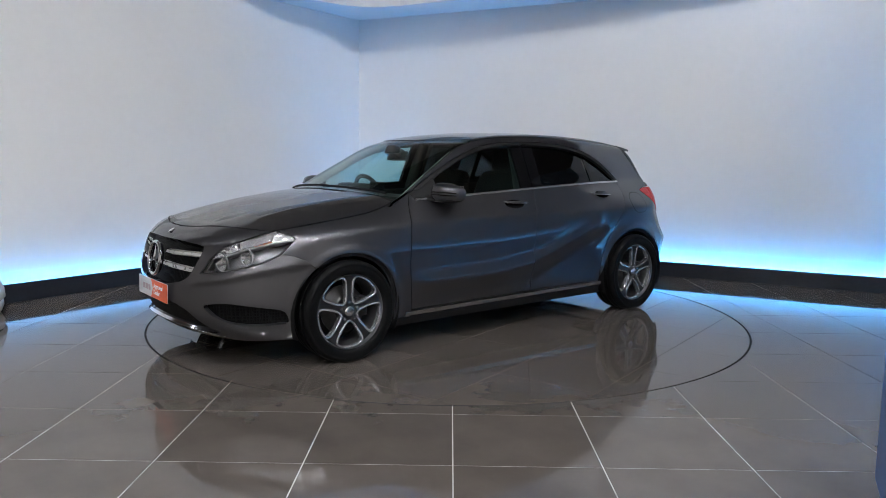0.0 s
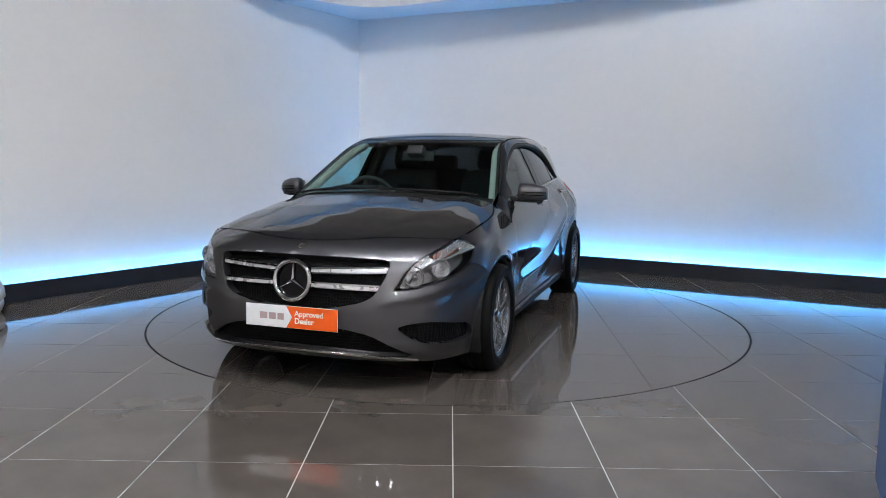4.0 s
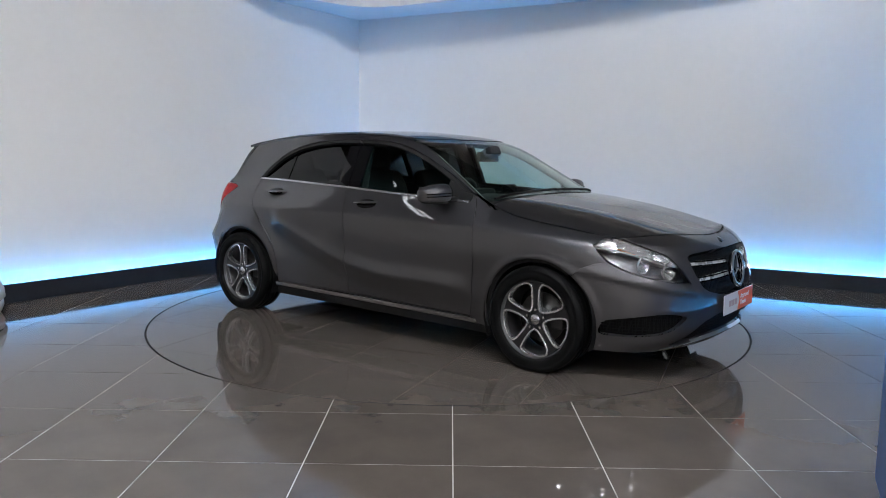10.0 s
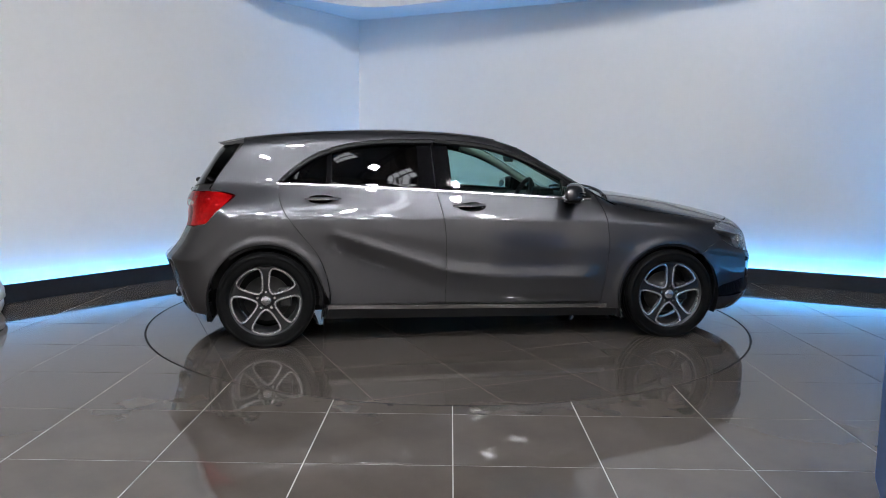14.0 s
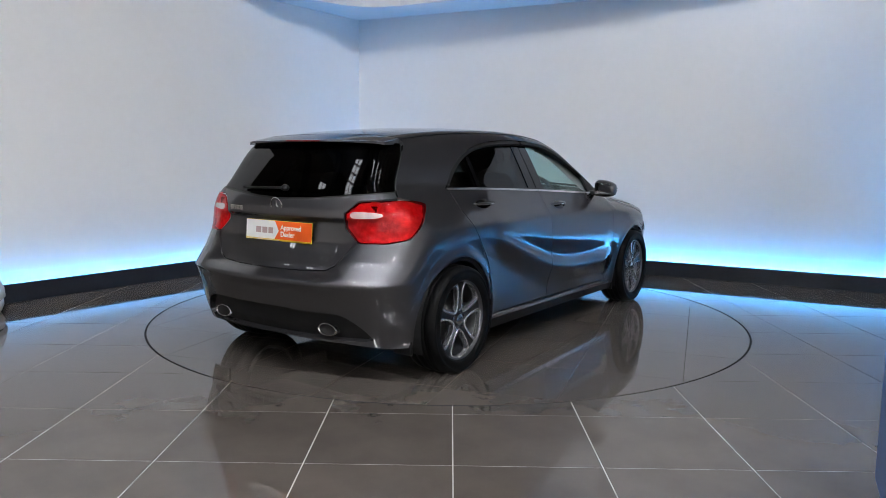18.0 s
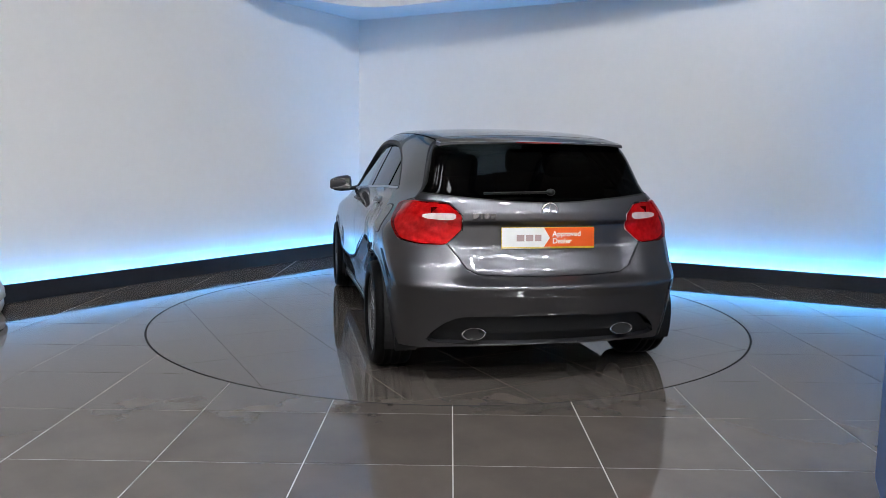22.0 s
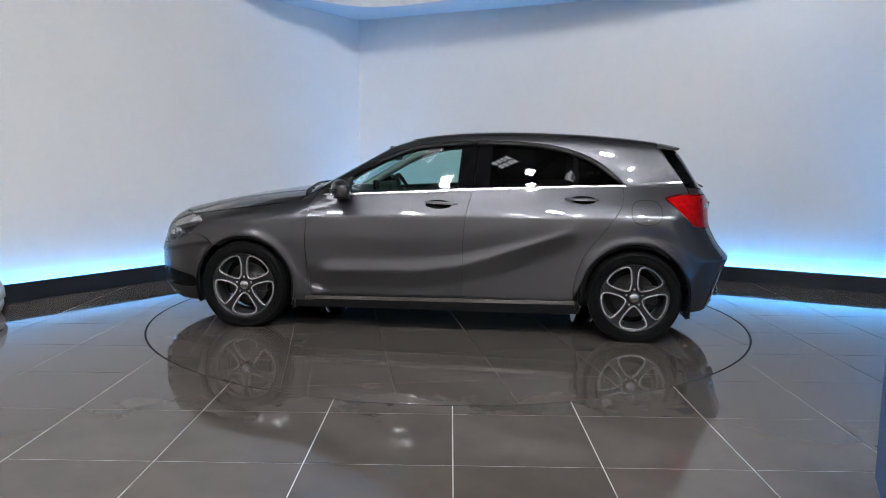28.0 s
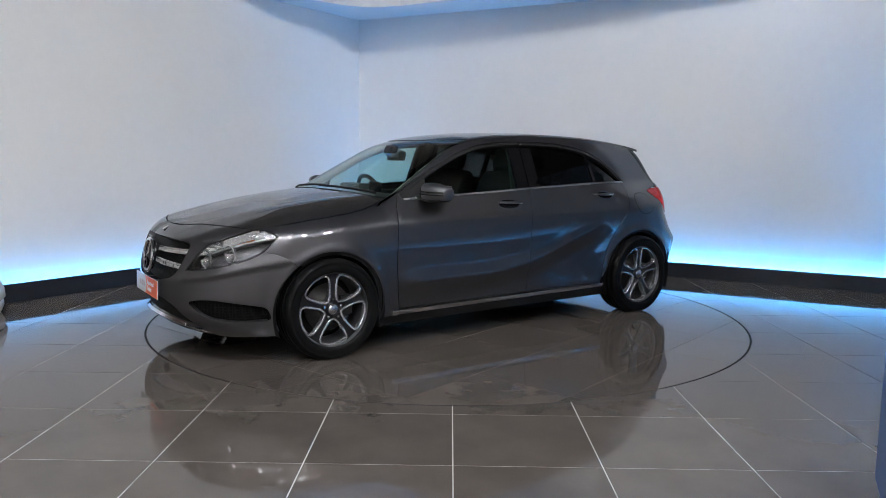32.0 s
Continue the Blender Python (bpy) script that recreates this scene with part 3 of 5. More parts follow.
def body(x, y, z):
    """Below zero inside the body."""
    a = np.abs(y)
    side = a - half_width(x, z)
    top = np.minimum(z - top_hood(x, a), z - top_roof(x, a))
    top = np.where(x > 1.25, z - top_hood(x, a), np.where(x < 0.6, z - top_roof(x, a), top))
    f = smax(side, top, 0.075)
    f = smax(f, x - nose(a, z), 0.085)
    return smax(f, tail(a, z) - x, 0.075)


def slope(p):
    e = 0.0025
    g = np.stack([body(p[:, 0] + e, p[:, 1], p[:, 2]) - body(p[:, 0] - e, p[:, 1], p[:, 2]),
                  body(p[:, 0], p[:, 1] + e, p[:, 2]) - body(p[:, 0], p[:, 1] - e, p[:, 2]),
                  body(p[:, 0], p[:, 1], p[:, 2] + e) - body(p[:, 0], p[:, 1], p[:, 2] - e)], 1)
    return g / np.maximum(np.linalg.norm(g, axis=1, keepdims=True), 1e-9)


def meet(place, lo, hi, deep):
    """Where the way from hi (outside) to lo (inside) meets the body's surface, deep metres under it."""
    for _ in range(26):
        mid = 0.5 * (lo + hi)
        out = body(*place(mid)) + deep > 0
        hi, lo = np.where(out, mid, hi), np.where(out, lo, mid)
    return np.stack(place(0.5 * (lo + hi)), 1)


FX, RX = 1.10, -1.10            # the axes round which the front and rear ends are swept


def on_side(q, deep=0.0):
    x, z = q[:, 0], q[:, 1]
    return meet(lambda r: (x, r, z), 0.2 + 0 * x, 1.2 + 0 * x, deep)


def on_glass(q, deep=0.0):
    """The side glazing: flatter than the body, leaning in behind the roof rail."""
    x, z = q[:, 0], q[:, 1]
    top = np.interp(x, [p[0] for p in dlo_top], [p[1] for p in dlo_top])
    s = np.clip((z - BELT_Z(x)) / np.maximum(top - BELT_Z(x), 0.05), 0, 1.2)
    return np.stack([x, half_width(x, z) - deep - 0.024 * s, z], 1)


def glass_slope(p):
    """Outward directions of that glazing."""
    e, q, s = 0.003, p[:, [0, 2]], np.sign(p[:, 1])
    dx = (on_glass(q + (e, 0))[:, 1] - on_glass(q - (e, 0))[:, 1]) / (2 * e)
    dz = (on_glass(q + (0, e))[:, 1] - on_glass(q - (0, e))[:, 1]) / (2 * e)
    n = np.stack([-dx, np.ones(len(p)), -dz], 1)
    return n / np.linalg.norm(n, axis=1, keepdims=True)


def on_top(q, deep=0.0):
    x, y = q[:, 0], q[:, 1]
    return meet(lambda r: (x, y, r), 0.5 + 0 * x, 1.8 + 0 * x, deep)


def on_front(q, deep=0.0):
    a, z = q[:, 0], q[:, 1]
    return meet(lambda r: (FX + r * np.cos(a), r * np.sin(a), z), 0.2 + 0 * a, 1.8 + 0 * a, deep)


def on_rear(q, deep=0.0):
    a, z = q[:, 0], q[:, 1]
    return meet(lambda r: (RX - r * np.cos(a), r * np.sin(a), z), 0.15 + 0 * a, 1.8 + 0 * a, deep)


def fa(x, y, z):
    return (math.atan2(y, x - FX), z)


def ra(x, y, z):
    return (math.atan2(y, RX - x), z)


def fyz(y, z):
    return (math.atan2(y, float(nose(np.array(abs(y)), np.array(z))) - FX), z)


def ryz(y, z):
    return (math.atan2(y, RX - float(tail(np.array(abs(y)), np.array(z)))), z)


def both(half):
    """A closed outline from its left half, which runs from the middle's top to the middle's bottom."""
    return list(half) + [(-u, v) for u, v in reversed(half) if abs(u) > 1e-6]


# ---------------------------------------------------------------- panels: outlines laid on that surface
def resample(loop, step, smooth=False):
    out = []
    n = len(loop)
    for i in range(n):
        a, b = loop[i], loop[(i + 1) % n]
        k = max(1, int(math.ceil(math.dist(a, b) / step)))
        out += [(a[0] + (b[0] - a[0]) * j / k, a[1] + (b[1] - a[1]) * j / k) for j in range(k)]
    return out


def rounded(pts, k=3, closed=True, keep=0.25):
    """Cuts corners k times, so that an outline of few points turns smooth."""
    for _ in range(k):
        out = []
        n = len(pts)
        for i in range(n if closed else n - 1):
            a, b = pts[i], pts[(i + 1) % n]
            out += [tuple(p + (q - p) * keep for p, q in zip(a, b)), tuple(p + (q - p) * (1 - keep) for p, q in zip(a, b))]
        pts = out if closed else [pts[0]] + out + [pts[-1]]
    return pts


def spline(pts, n=8):
    """An open smooth curve through points of any size."""
    P = [np.array(p, float) for p in pts]
    out = []
    for i in range(len(P) - 1):
        a, b = P[max(i - 1, 0)], P[min(i + 2, len(P) - 1)]
        p, q = P[i], P[i + 1]
        for j in range(n):
            t = j / n
            out.append(tuple(0.5 * (2 * p + (q - a) * t + (2 * a - 5 * p + 4 * q - b) * t * t + (3 * p - a - 3 * q + b) * t ** 3)))
    return out + [tuple(P[-1])]


def grown(loop, d):
    """A loop moved outwards by d (inwards if below zero); loops run anticlockwise."""
    p = np.array(loop)
    e = np.roll(p, -1, 0) - p
    e /= np.maximum(np.linalg.norm(e, axis=1, keepdims=True), 1e-9)
    nrm = np.stack([e[:, 1], -e[:, 0]], 1)
    m = nrm + np.roll(nrm, 1, 0)
    l = np.maximum((m * nrm).sum(1, keepdims=True), 0.5)
    return [tuple(q) for q in p + m / l * d]


def inside(loops, pts):
    hit = np.zeros(len(pts), int)
    for l in loops:
        a = np.array(l)
        b = np.roll(a, -1, 0)
        for (x0, y0), (x1, y1) in zip(a, b):
            c = (y0 > pts[:, 1]) != (y1 > pts[:, 1])
            if c.any():
                hit[c] += pts[c, 0] < (x1 - x0) * (pts[c, 1] - y0) / (y1 - y0 + 1e-15) + x0
    return hit % 2 == 1


def fill(loops, su, sv):
    """A regular grid over the loops (the first is the outline, the others holes), cut cleanly along them."""
    outer = loops[0]
    merged = list(outer)
    for h in loops[1:]:
        i = min(range(len(h)), key=lambda k: h[k][0])
        j = min(range(len(merged)), key=lambda k: math.dist(merged[k], h[i]))
        h = h[::-1]
        i = len(h) - 1 - i
        merged = merged[:j + 1] + h[i:] + h[:i + 1] + merged[j:]
    P = np.array(outer)
    u0, v0 = P.min(0) - 1e-5
    nu, nv = int((P[:, 0].max() - u0) / su) + 1, int((P[:, 1].max() - v0) / sv) + 1
    edge = set()
    n = len(merged)
    for i in range(n):
        a, b = merged[i], merged[(i + 1) % n]
        k = max(4, int(30 * max(abs(a[0] - b[0]) / su, abs(a[1] - b[1]) / sv)) + 4)
        for t in range(k + 1):
            u, v = a[0] + (b[0] - a[0]) * t / k, a[1] + (b[1] - a[1]) * t / k
            cu, cv = (u - u0) / su, (v - v0) / sv
            for du in (-0.02, 0.02):
                for dv in (-0.02, 0.02):
                    edge.add((int(cu + du), int(cv + dv)))
    cells = [(i, j) for i in range(nu) for j in range(nv)]
    mid = np.array([(u0 + (i + 0.5) * su, v0 + (j + 0.5) * sv) for i, j in cells])
    ins = inside(loops, mid)
    V, F, ids = [], [], {}

    def vid(u, v):
        k = (round(u * 2e5), round(v * 2e5))
        if k not in ids:
            ids[k] = len(V)
            V.append((u, v))
        return ids[k]

    cols = {}
    for (i, j), ok in zip(cells, ins):
        if (i, j) in edge:
            cols.setdefault(i, []).append(j)
        elif ok:
            a, b, c, d = u0 + i * su, u0 + (i + 1) * su, v0 + j * sv, v0 + (j + 1) * sv
            F.append([vid(a, c), vid(b, c), vid(b, d), vid(a, d)])
    for i, js in cols.items():
        strip = clip_half(clip_half(merged, 1, 0, u0 + (i + 1) * su), -1, 0, -(u0 + i * su))
        for j in js:
            p = clip_half(clip_half(strip, 0, 1, v0 + (j + 1) * sv), 0, -1, -(v0 + j * sv)) if len(strip) > 2 else []
            if len(p) < 3:
                continue
            f = []
            for q in p:
                k = vid(*q)
                if not f or f[-1] != k:
                    f.append(k)
            if f[0] == f[-1]:
                f.pop()
            if len(f) > 2 and len(set(f)) == len(f) and abs(area2([V[k] for k in f])) > 1e-9:
                F.append(f)
            elif len(set(f)) > 2 and abs(area2([V[k] for k in f])) > 1e-9:
                # a cell crossed twice: split at the repeated corner
                seen = {}
                stack = []
                for k in f:
                    if k in stack:
                        s = stack.index(k)
                        loop = stack[s:]
                        if len(loop) > 2:
                            F.append(loop)
                        stack = stack[:s + 1]
                    else:
                        stack.append(k)
                if len(stack) > 2:
                    F.append(stack)
    return V, F


def ccw(loop):
    return loop if area2(loop) > 0 else loop[::-1]


FLIP = {"on_side": True, "on_top": False, "on_front": False, "on_rear": True}


def panel(name, loops, lay, mat, parent, step=0.016, gap=0.0024, deep=0.0, flange=0.018, lip=0.006, label="", mirror=False, back=None, raise_by=None, lip_mat=None):
    """A sheet of the body: its outline on the surface, edges turned in, and a dark seal behind the joint. With mirror it makes the pair."""
    scale_u = 0.95 if lay in (on_front, on_rear) else 1.0
    su, sv = step / scale_u, step
    L = []
    for i, l in enumerate(loops):
        l = ccw(resample([(float(u), float(v)) for u, v in l], step * 0.8))
        L.append(grown(l, -gap if i == 0 else gap))
    V2, F = fill(L, su, sv)
    q = np.array(V2)
    P = lay(q, deep)
    lean = glass_slope if lay is on_glass else slope
    N = lean(P)
    if raise_by is not None:
        e = 0.001
        g = np.stack([(raise_by(P + d) - raise_by(P - d)) / (2 * e) for d in np.eye(3) * e], 1)
        g = g - (g * N).sum(1, keepdims=True) * N
        P = P + N * raise_by(P)[:, None]
        N = N - g
        N /= np.linalg.norm(N, axis=1, keepdims=True)
    # faces must look along the slope
    fl = 0
    for f in F[:40]:
        a, b, c = P[f[0]], P[f[1]], P[f[2]]
        fl += 1 if np.dot(np.cross(b - a, c - a), N[f[0]]) > 0 else -1
    if fl < 0:
        F = [f[::-1] for f in F]
    verts, norms, slots = [P], [N], [0] * len(F)
    base = len(P)
    if flange:
        for i, l in enumerate(L):
            r0 = lay(np.array(l), deep)
            n0 = lean(r0)
            if raise_by is not None:
                r0 = r0 + n0 * raise_by(r0)[:, None]
            out = grown(l, 0.004 if i == 0 else -0.004)
            r_out = lay(np.array(out), deep)
            o = r_out - r0
            o /= np.maximum(np.linalg.norm(o, axis=1, keepdims=True), 1e-9)
            r1 = r0 + o * 0.0008 - n0 * 0.0012
            r0 = r0 - o * 0.003 - n0 * 0.0006
            r2 = r1 - n0 * flange
            r3 = r2 + o * lip
            n = len(l)
            rings = [(r0, n0 * 0.9 + o * 0.3), (r1, o), (r2, o), (r2, n0), (r3, n0)]
            o0 = base
            for r, nn in rings:
                verts.append(r)
                norms.append(nn / np.maximum(np.linalg.norm(nn, axis=1, keepdims=True), 1e-9))
                base += n
            for k, sl in ((0, 0), (1, 0), (3, 1)):
                for j in range(n):
                    a, b = o0 + k * n + j, o0 + k * n + (j + 1) % n
                    f = [a, a + n, b + n, b]
                    if (fl < 0) != (i > 0):
                        f.reverse()
                    F.append(f)
                    slots.append(sl)
    P, N = np.concatenate(verts), np.concatenate(norms)
    made = []
    for s in ((1, -1) if mirror else (1,)):
        pts, nn = P * (1, s, 1), N * (1, s, 1)
        ff = F if s > 0 else [f[::-1] for f in F]
        me = bpy.data.meshes.new(name)
        me.from_pydata(pts.tolist(), [], ff)
        me.materials.append(mat)
        me.materials.append(lip_mat or SEAL)
        me.polygons.foreach_set("material_index", slots)
        me.polygons.foreach_set("use_smooth", [True] * len(me.polygons))
        me.update()
        me.normals_split_custom_set_from_vertices(nn.tolist())
        par = parent[0 if s > 0 else 1] if isinstance(parent, list) else parent
        made.append(cpart(name, me, None, par, label))
    return made if mirror else made[0]


def cpart(name, data, mat, parent, label="", smooth=False):
    ob = part(name, data, mat, parent, label, smooth)
    if parent is car:
        ob.location = (OX, OY, 0)
    return ob


car = new("car")
tagged(car, "dark grey metallic five-door hatchback parked on the turntable", "car")

# ---- seams, as curves on the body
hood_side = spline([(1.005, 0.725), (1.14, 0.757), (1.32, 0.764), (1.50, 0.758), (1.66, 0.742), (1.775, 0.715)])
hood_front = [(2.045 - 0.52 * y * y, y) for y in np.linspace(0.655, 0.0, 16)]
hs3 = on_top(np.array(hood_side))
hf3 = on_top(np.array(hood_front))
cowl = [(1.035 - 0.10 * (y / 0.72) ** 2, y) for y in np.linspace(0.0, 0.70, 10)]
panel("bonnet", [(hood_side + [tuple(p) for p in hood_front] + [(x, -y) for x, y in reversed(hood_front[:-1])] + [(x, -y) for x, y in reversed(hood_side)]
      + [(x, -y) for x, y in reversed(cowl)] + cowl[1:])], on_top, PAINT, car, step=0.016, label="long dark grey bonnet with two soft ridges")

# arches
arch = lambda hx, r, a0, a1, n=26: [(hx + r * math.cos(radians(a0 + (a1 - a0) * i / n)), 0.303 + r * math.sin(radians(a0 + (a1 - a0) * i / n))) for i in range(n + 1)]
HXF, HXR, RAF, RAR = 1.349, -1.349, 0.350, 0.356

# headlamp outline, swept round the nose
HL = [(1.665, 0.835, 0.752), (1.715, 0.81, 0.786), (1.79, 0.735, 0.797), (1.87, 0.655, 0.752), (1.955, 0.57, 0.703), (2.02, 0.52, 0.63), (2.07, 0.492, 0.552), (2.04, 0.56, 0.556), (1.95, 0.67, 0.580), (1.86, 0.76, 0.612), (1.76, 0.82, 0.665)]
hl = [fa(*p) for p in HL]
hl_loop = rounded(hl, 2, keep=0.12)

# ---- front wing
rail_y = table([-1.6, -1.45, -1.0, -0.4, 0.1, 0.3, 1.0], [0.525, 0.535, 0.565, 0.580, 0.572, 0.582, 0.745], 0.05)
rail_foot = float(on_top(np.array([(0.985, float(rail_y(0.985)))]))[0][2]) - 0.004
front_edge = spline([(0.862, 0.215), (0.883, 0.36), (0.897, 0.50), (0.903, 0.60), (0.893, 0.79), (0.868, 0.90), (0.820, 0.985)])
wing = [tuple(p) for p in front_edge] + [(0.985, rail_foot)] + [(x, z - 0.002) for x, _, z in hs3] + [(1.72, 0.79), (1.672, 0.752), (1.755, 0.667), (1.70, 0.655), (1.63, 0.628)] \
    + [p for p in arch(HXF, RAF, 51, 196)] + [(0.99, 0.20)]
panel("front_wing", [wing], on_side, PAINT, car, mirror=True, label="dark grey front wing with a flared arch")

# ---- doors
B_LINE = spline([(-0.197, 0.265), (-0.199, 0.585), (-0.213, 0.80), (-0.258, 1.000)])
REAR_LINE = spline([(-0.945, 0.265), (-0.948, 0.33), (-0.971, 0.458), (-1.026, 0.589), (-1.118, 0.711), (-1.221, 0.847), (-1.262, 0.94), (-1.263, 1.033)])
belt = lambda x0, x1, dz=0.0, n=14: [(x0 + (x1 - x0) * i / n, float(BELT_Z(x0 + (x1 - x0) * i / n)) + dz) for i in range(n + 1)]
fd = [(x, z) for x, z in front_edge if z > 0.268] + belt(0.80, -0.258) + B_LINE[::-1] + [(0.868, 0.252)]
front_doors = panel("front_door", [fd], on_side, PAINT, car, mirror=True, label="dark grey front door with a sharp dropping crease")
rd = B_LINE + belt(-0.262, -1.262) + REAR_LINE[::-1]
rear_doors = panel("rear_door", [rd], on_side, PAINT, car, mirror=True, label="dark grey rear door with a rising crease")

# ---- side windows
DLO = [(-1.287, 1.036), (-1.15, 1.160), (-0.996, 1.244), (-0.805, 1.298), (-0.578, 1.323), (-0.315, 1.329), (-0.053, 1.320), (0.134, 1.293), (0.32, 1.233), (0.507, 1.150), (0.676, 1.063), (0.80, 0.992)]
dlo_top = [tuple(q) for q in np.stack([np.convolve(np.pad(c, 4, 'reflect', reflect_type='odd'), np.ones(9) / 9, 'valid') for c in np.array(spline(DLO, 8)).T], 1)]


def glazing(x0, x1, low=0.004):
    """The piece of the side glazing between two upright lines, each a pair of a foot and a head."""
    top = [(x, z) for x, z in dlo_top]
    loop = belt(-1.30, 0.82, low, 40) + top[::-1]
    for (xa, za), (xb, zb), s in ((*x0, -1), (*x1, 1)):
        nx, nz = (zb - za) * s, -(xb - xa) * s
        loop = clip_half(loop, nx, nz, nx * xa + nz * za)
    return loop


up = lambda x, lean=0.0: ((x, 0.9), (x - lean * 0.45, 1.35))
gl = dict(gap=0.006, flange=0.004, lip=0.02, deep=0.010, step=0.03)
panel("side_window", [glazing(up(-0.150, 0.06), up(0.615, -0.02))], on_glass, CLEAR_GLASS, front_doors, mirror=True, label="green-tinted front side window", **gl)
panel("mirror_sail", [glazing(up(0.60, -0.02), up(0.83))], on_side, BLACK_PLASTIC, front_doors, mirror=True, label="black sail panel", gap=0.003, deep=0.006, step=0.03)
panel("side_window", [glazing(up(-0.945, -0.02), up(-0.355, 0.04))], on_glass, PRIVACY_GLASS, rear_doors, mirror=True, label="dark privacy glass", **gl)
panel("quarter_window", [glazing(up(-1.35), up(-0.965, -0.02))], on_glass, PRIVACY_GLASS, rear_doors, mirror=True, label="small dark quarter window", **gl)
panel("pillar_cover", [glazing(up(-0.250, 0.06), up(-0.142, 0.06))], on_glass, BLACK_GLOSS, front_doors, mirror=True, label="gloss black pillar cover", gap=0.002, deep=0.006, step=0.03)
panel("pillar_cover", [glazing(up(-0.362, 0.04), up(-0.255, 0.06))], on_glass, BLACK_GLOSS, rear_doors, mirror=True, label="gloss black pillar cover", gap=0.002, deep=0.006, step=0.03)
panel("window_divider", [glazing(up(-0.972, -0.02), up(-0.938, -0.02))], on_glass, BLACK_GLOSS, rear_doors, mirror=True, gap=0.001, deep=0.005, step=0.03)
fr_out = [(x, z + 0.001) for x, z in dlo_top]
fr_in = grown(ccw(resample(belt(-1.30, 0.82, -0.03, 40) + fr_out[::-1], 0.02)), -0.020)
fr_in = [p for p in fr_in if p[1] > float(BELT_Z(p[0])) + 0.004 and -1.25 < p[0] < 0.74]
fr_in.sort()
for x0, x1, d in ((-0.255, 0.79, front_doors), (-1.27, -0.262, rear_doors)):
    fo, fi = [p for p in fr_out if x0 <= p[0] <= x1], [p for p in fr_in if x0 <= p[0] <= x1]
    panel("window_frame", [fi + fo[::-1] if fo[0][0] < fo[-1][0] else fi + fo], on_side, BLACK_PLASTIC, d, mirror=True, label="black window frame", gap=0.0, deep=0.003, flange=0.028, lip=0, step=0.014)
for x0, x1, d in ((0.80, -0.255, front_doors), (-0.262, -1.28, rear_doors)):
    panel("belt_strip", [belt(x0, x1, -0.004) + belt(x1, x0, 0.009)], on_side, BELT_CHROME, d, mirror=True, label="bright chrome belt strip", gap=0.0, deep=-0.003, flange=0.010, lip=0.0, step=0.012)

# ---- body side: A-pillar, roof rail, quarter
rail3 = on_top(np.array([(x, float(rail_y(x))) for x in np.linspace(0.985, -1.50, 60)]))
TL = [(-1.552, 0.80, 0.964), (-1.62, 0.79, 0.982), (-1.74, 0.72, 0.990), (-1.83, 0.53, 0.980), (-1.872, 0.462, 0.915), (-1.885, 0.475, 0.835), (-1.86, 0.55, 0.757), (-1.79, 0.69, 0.762), (-1.72, 0.79, 0.782), (-1.665, 0.83, 0.855)]
tl = [ra(*p) for p in TL]
quarter = [(x, z - 0.002) for x, _, z in rail3] + [(-1.50, 1.29), (-1.57, 1.20), (-1.655, 1.08), (-1.70, 0.998), (-1.63, 0.987), (-1.545, 0.966), (-1.655, 0.853), (-1.722, 0.782)] \
    + spline([(-1.732, 0.771), (-1.70, 0.71), (-1.655, 0.645), (-1.561, 0.592)], 4) + arch(HXR, RAR, 126, 16) + [(-0.955, 0.30)] \
    + [p for p in REAR_LINE if p[1] > 0.33] + [(-1.292, 1.036)] + [(x, z + 0.004) for x, z in dlo_top[1:]] + [(0.83, 0.985)]
quarters = panel("body_side", [quarter], on_side, PAINT, car, mirror=True, label="dark grey body side from windscreen pillar to rear arch")
panel("arch_trim", [arch(HXF, RAF - 0.002, 55, 190) + arch(HXF, RAF - 0.020, 190, 55)], on_side, BLACK_PLASTIC, car, mirror=True, gap=0, deep=0.014, flange=0.03, lip=0, step=0.02)
panel("arch_trim", [arch(HXR, RAR - 0.002, 130, -8) + arch(HXR, RAR - 0.020, -8, 130)], on_side, BLACK_PLASTIC, car, mirror=True, gap=0, deep=0.014, flange=0.03, lip=0, step=0.02)

# ---- sill, coloured black for the shade under its bright strip
sills = panel("side_sill", [[(0.985, 0.205), (0.868, 0.205), (0.866, 0.249), (-0.20, 0.262), (-0.955, 0.262), (-0.965, 0.20), (-0.985, 0.165), (1.0, 0.150)]], on_side, BLACK_PLASTIC, car, mirror=True, label="side sill coloured black as the shade under its bright strip")
panel("sill_strip", [[(0.915, 0.212), (0.915, 0.238), (-0.2, 0.250), (-0.962, 0.262), (-0.962, 0.235), (-0.2, 0.224)]], on_side, SATIN, sills, mirror=True, label="bright aluminium sill strip", gap=0, deep=-0.006, flange=0.010, lip=0, step=0.02)

# ---- windscreen and roof
ws_top = [(0.275 - 0.13 * (y / 0.57) ** 2, y) for y in np.linspace(0.0, 0.566, 8)]
ws_bot = [(1.022 - 0.115 * (y / 0.72) ** 2, y) for y in np.linspace(0.0, 0.722, 10)]
side_ws = [(x, float(rail_y(x)) - 0.004) for x in np.linspace(0.16, 0.90, 12)]
half = [(x, y) for x, y in ws_top] + side_ws[1:-1] + ws_bot[::-1]
mir = lambda h: [(x, -y) for x, y in reversed(h) if abs(y) > 1e-6]
screen = panel("windscreen", [half + mir(half)], on_top, SCREEN_GLASS, car, step=0.03, gap=0.012, deep=0.004, flange=0.004, lip=0.016, label="clear green-tinted windscreen")
rf = ws_top + [(x, float(rail_y(x))) for x in np.linspace(0.12, -1.46, 40)] + [(-1.50 - 0.02 * (1 - (y / 0.53) ** 2), y) for y in np.linspace(0.52, 0.0, 8)]
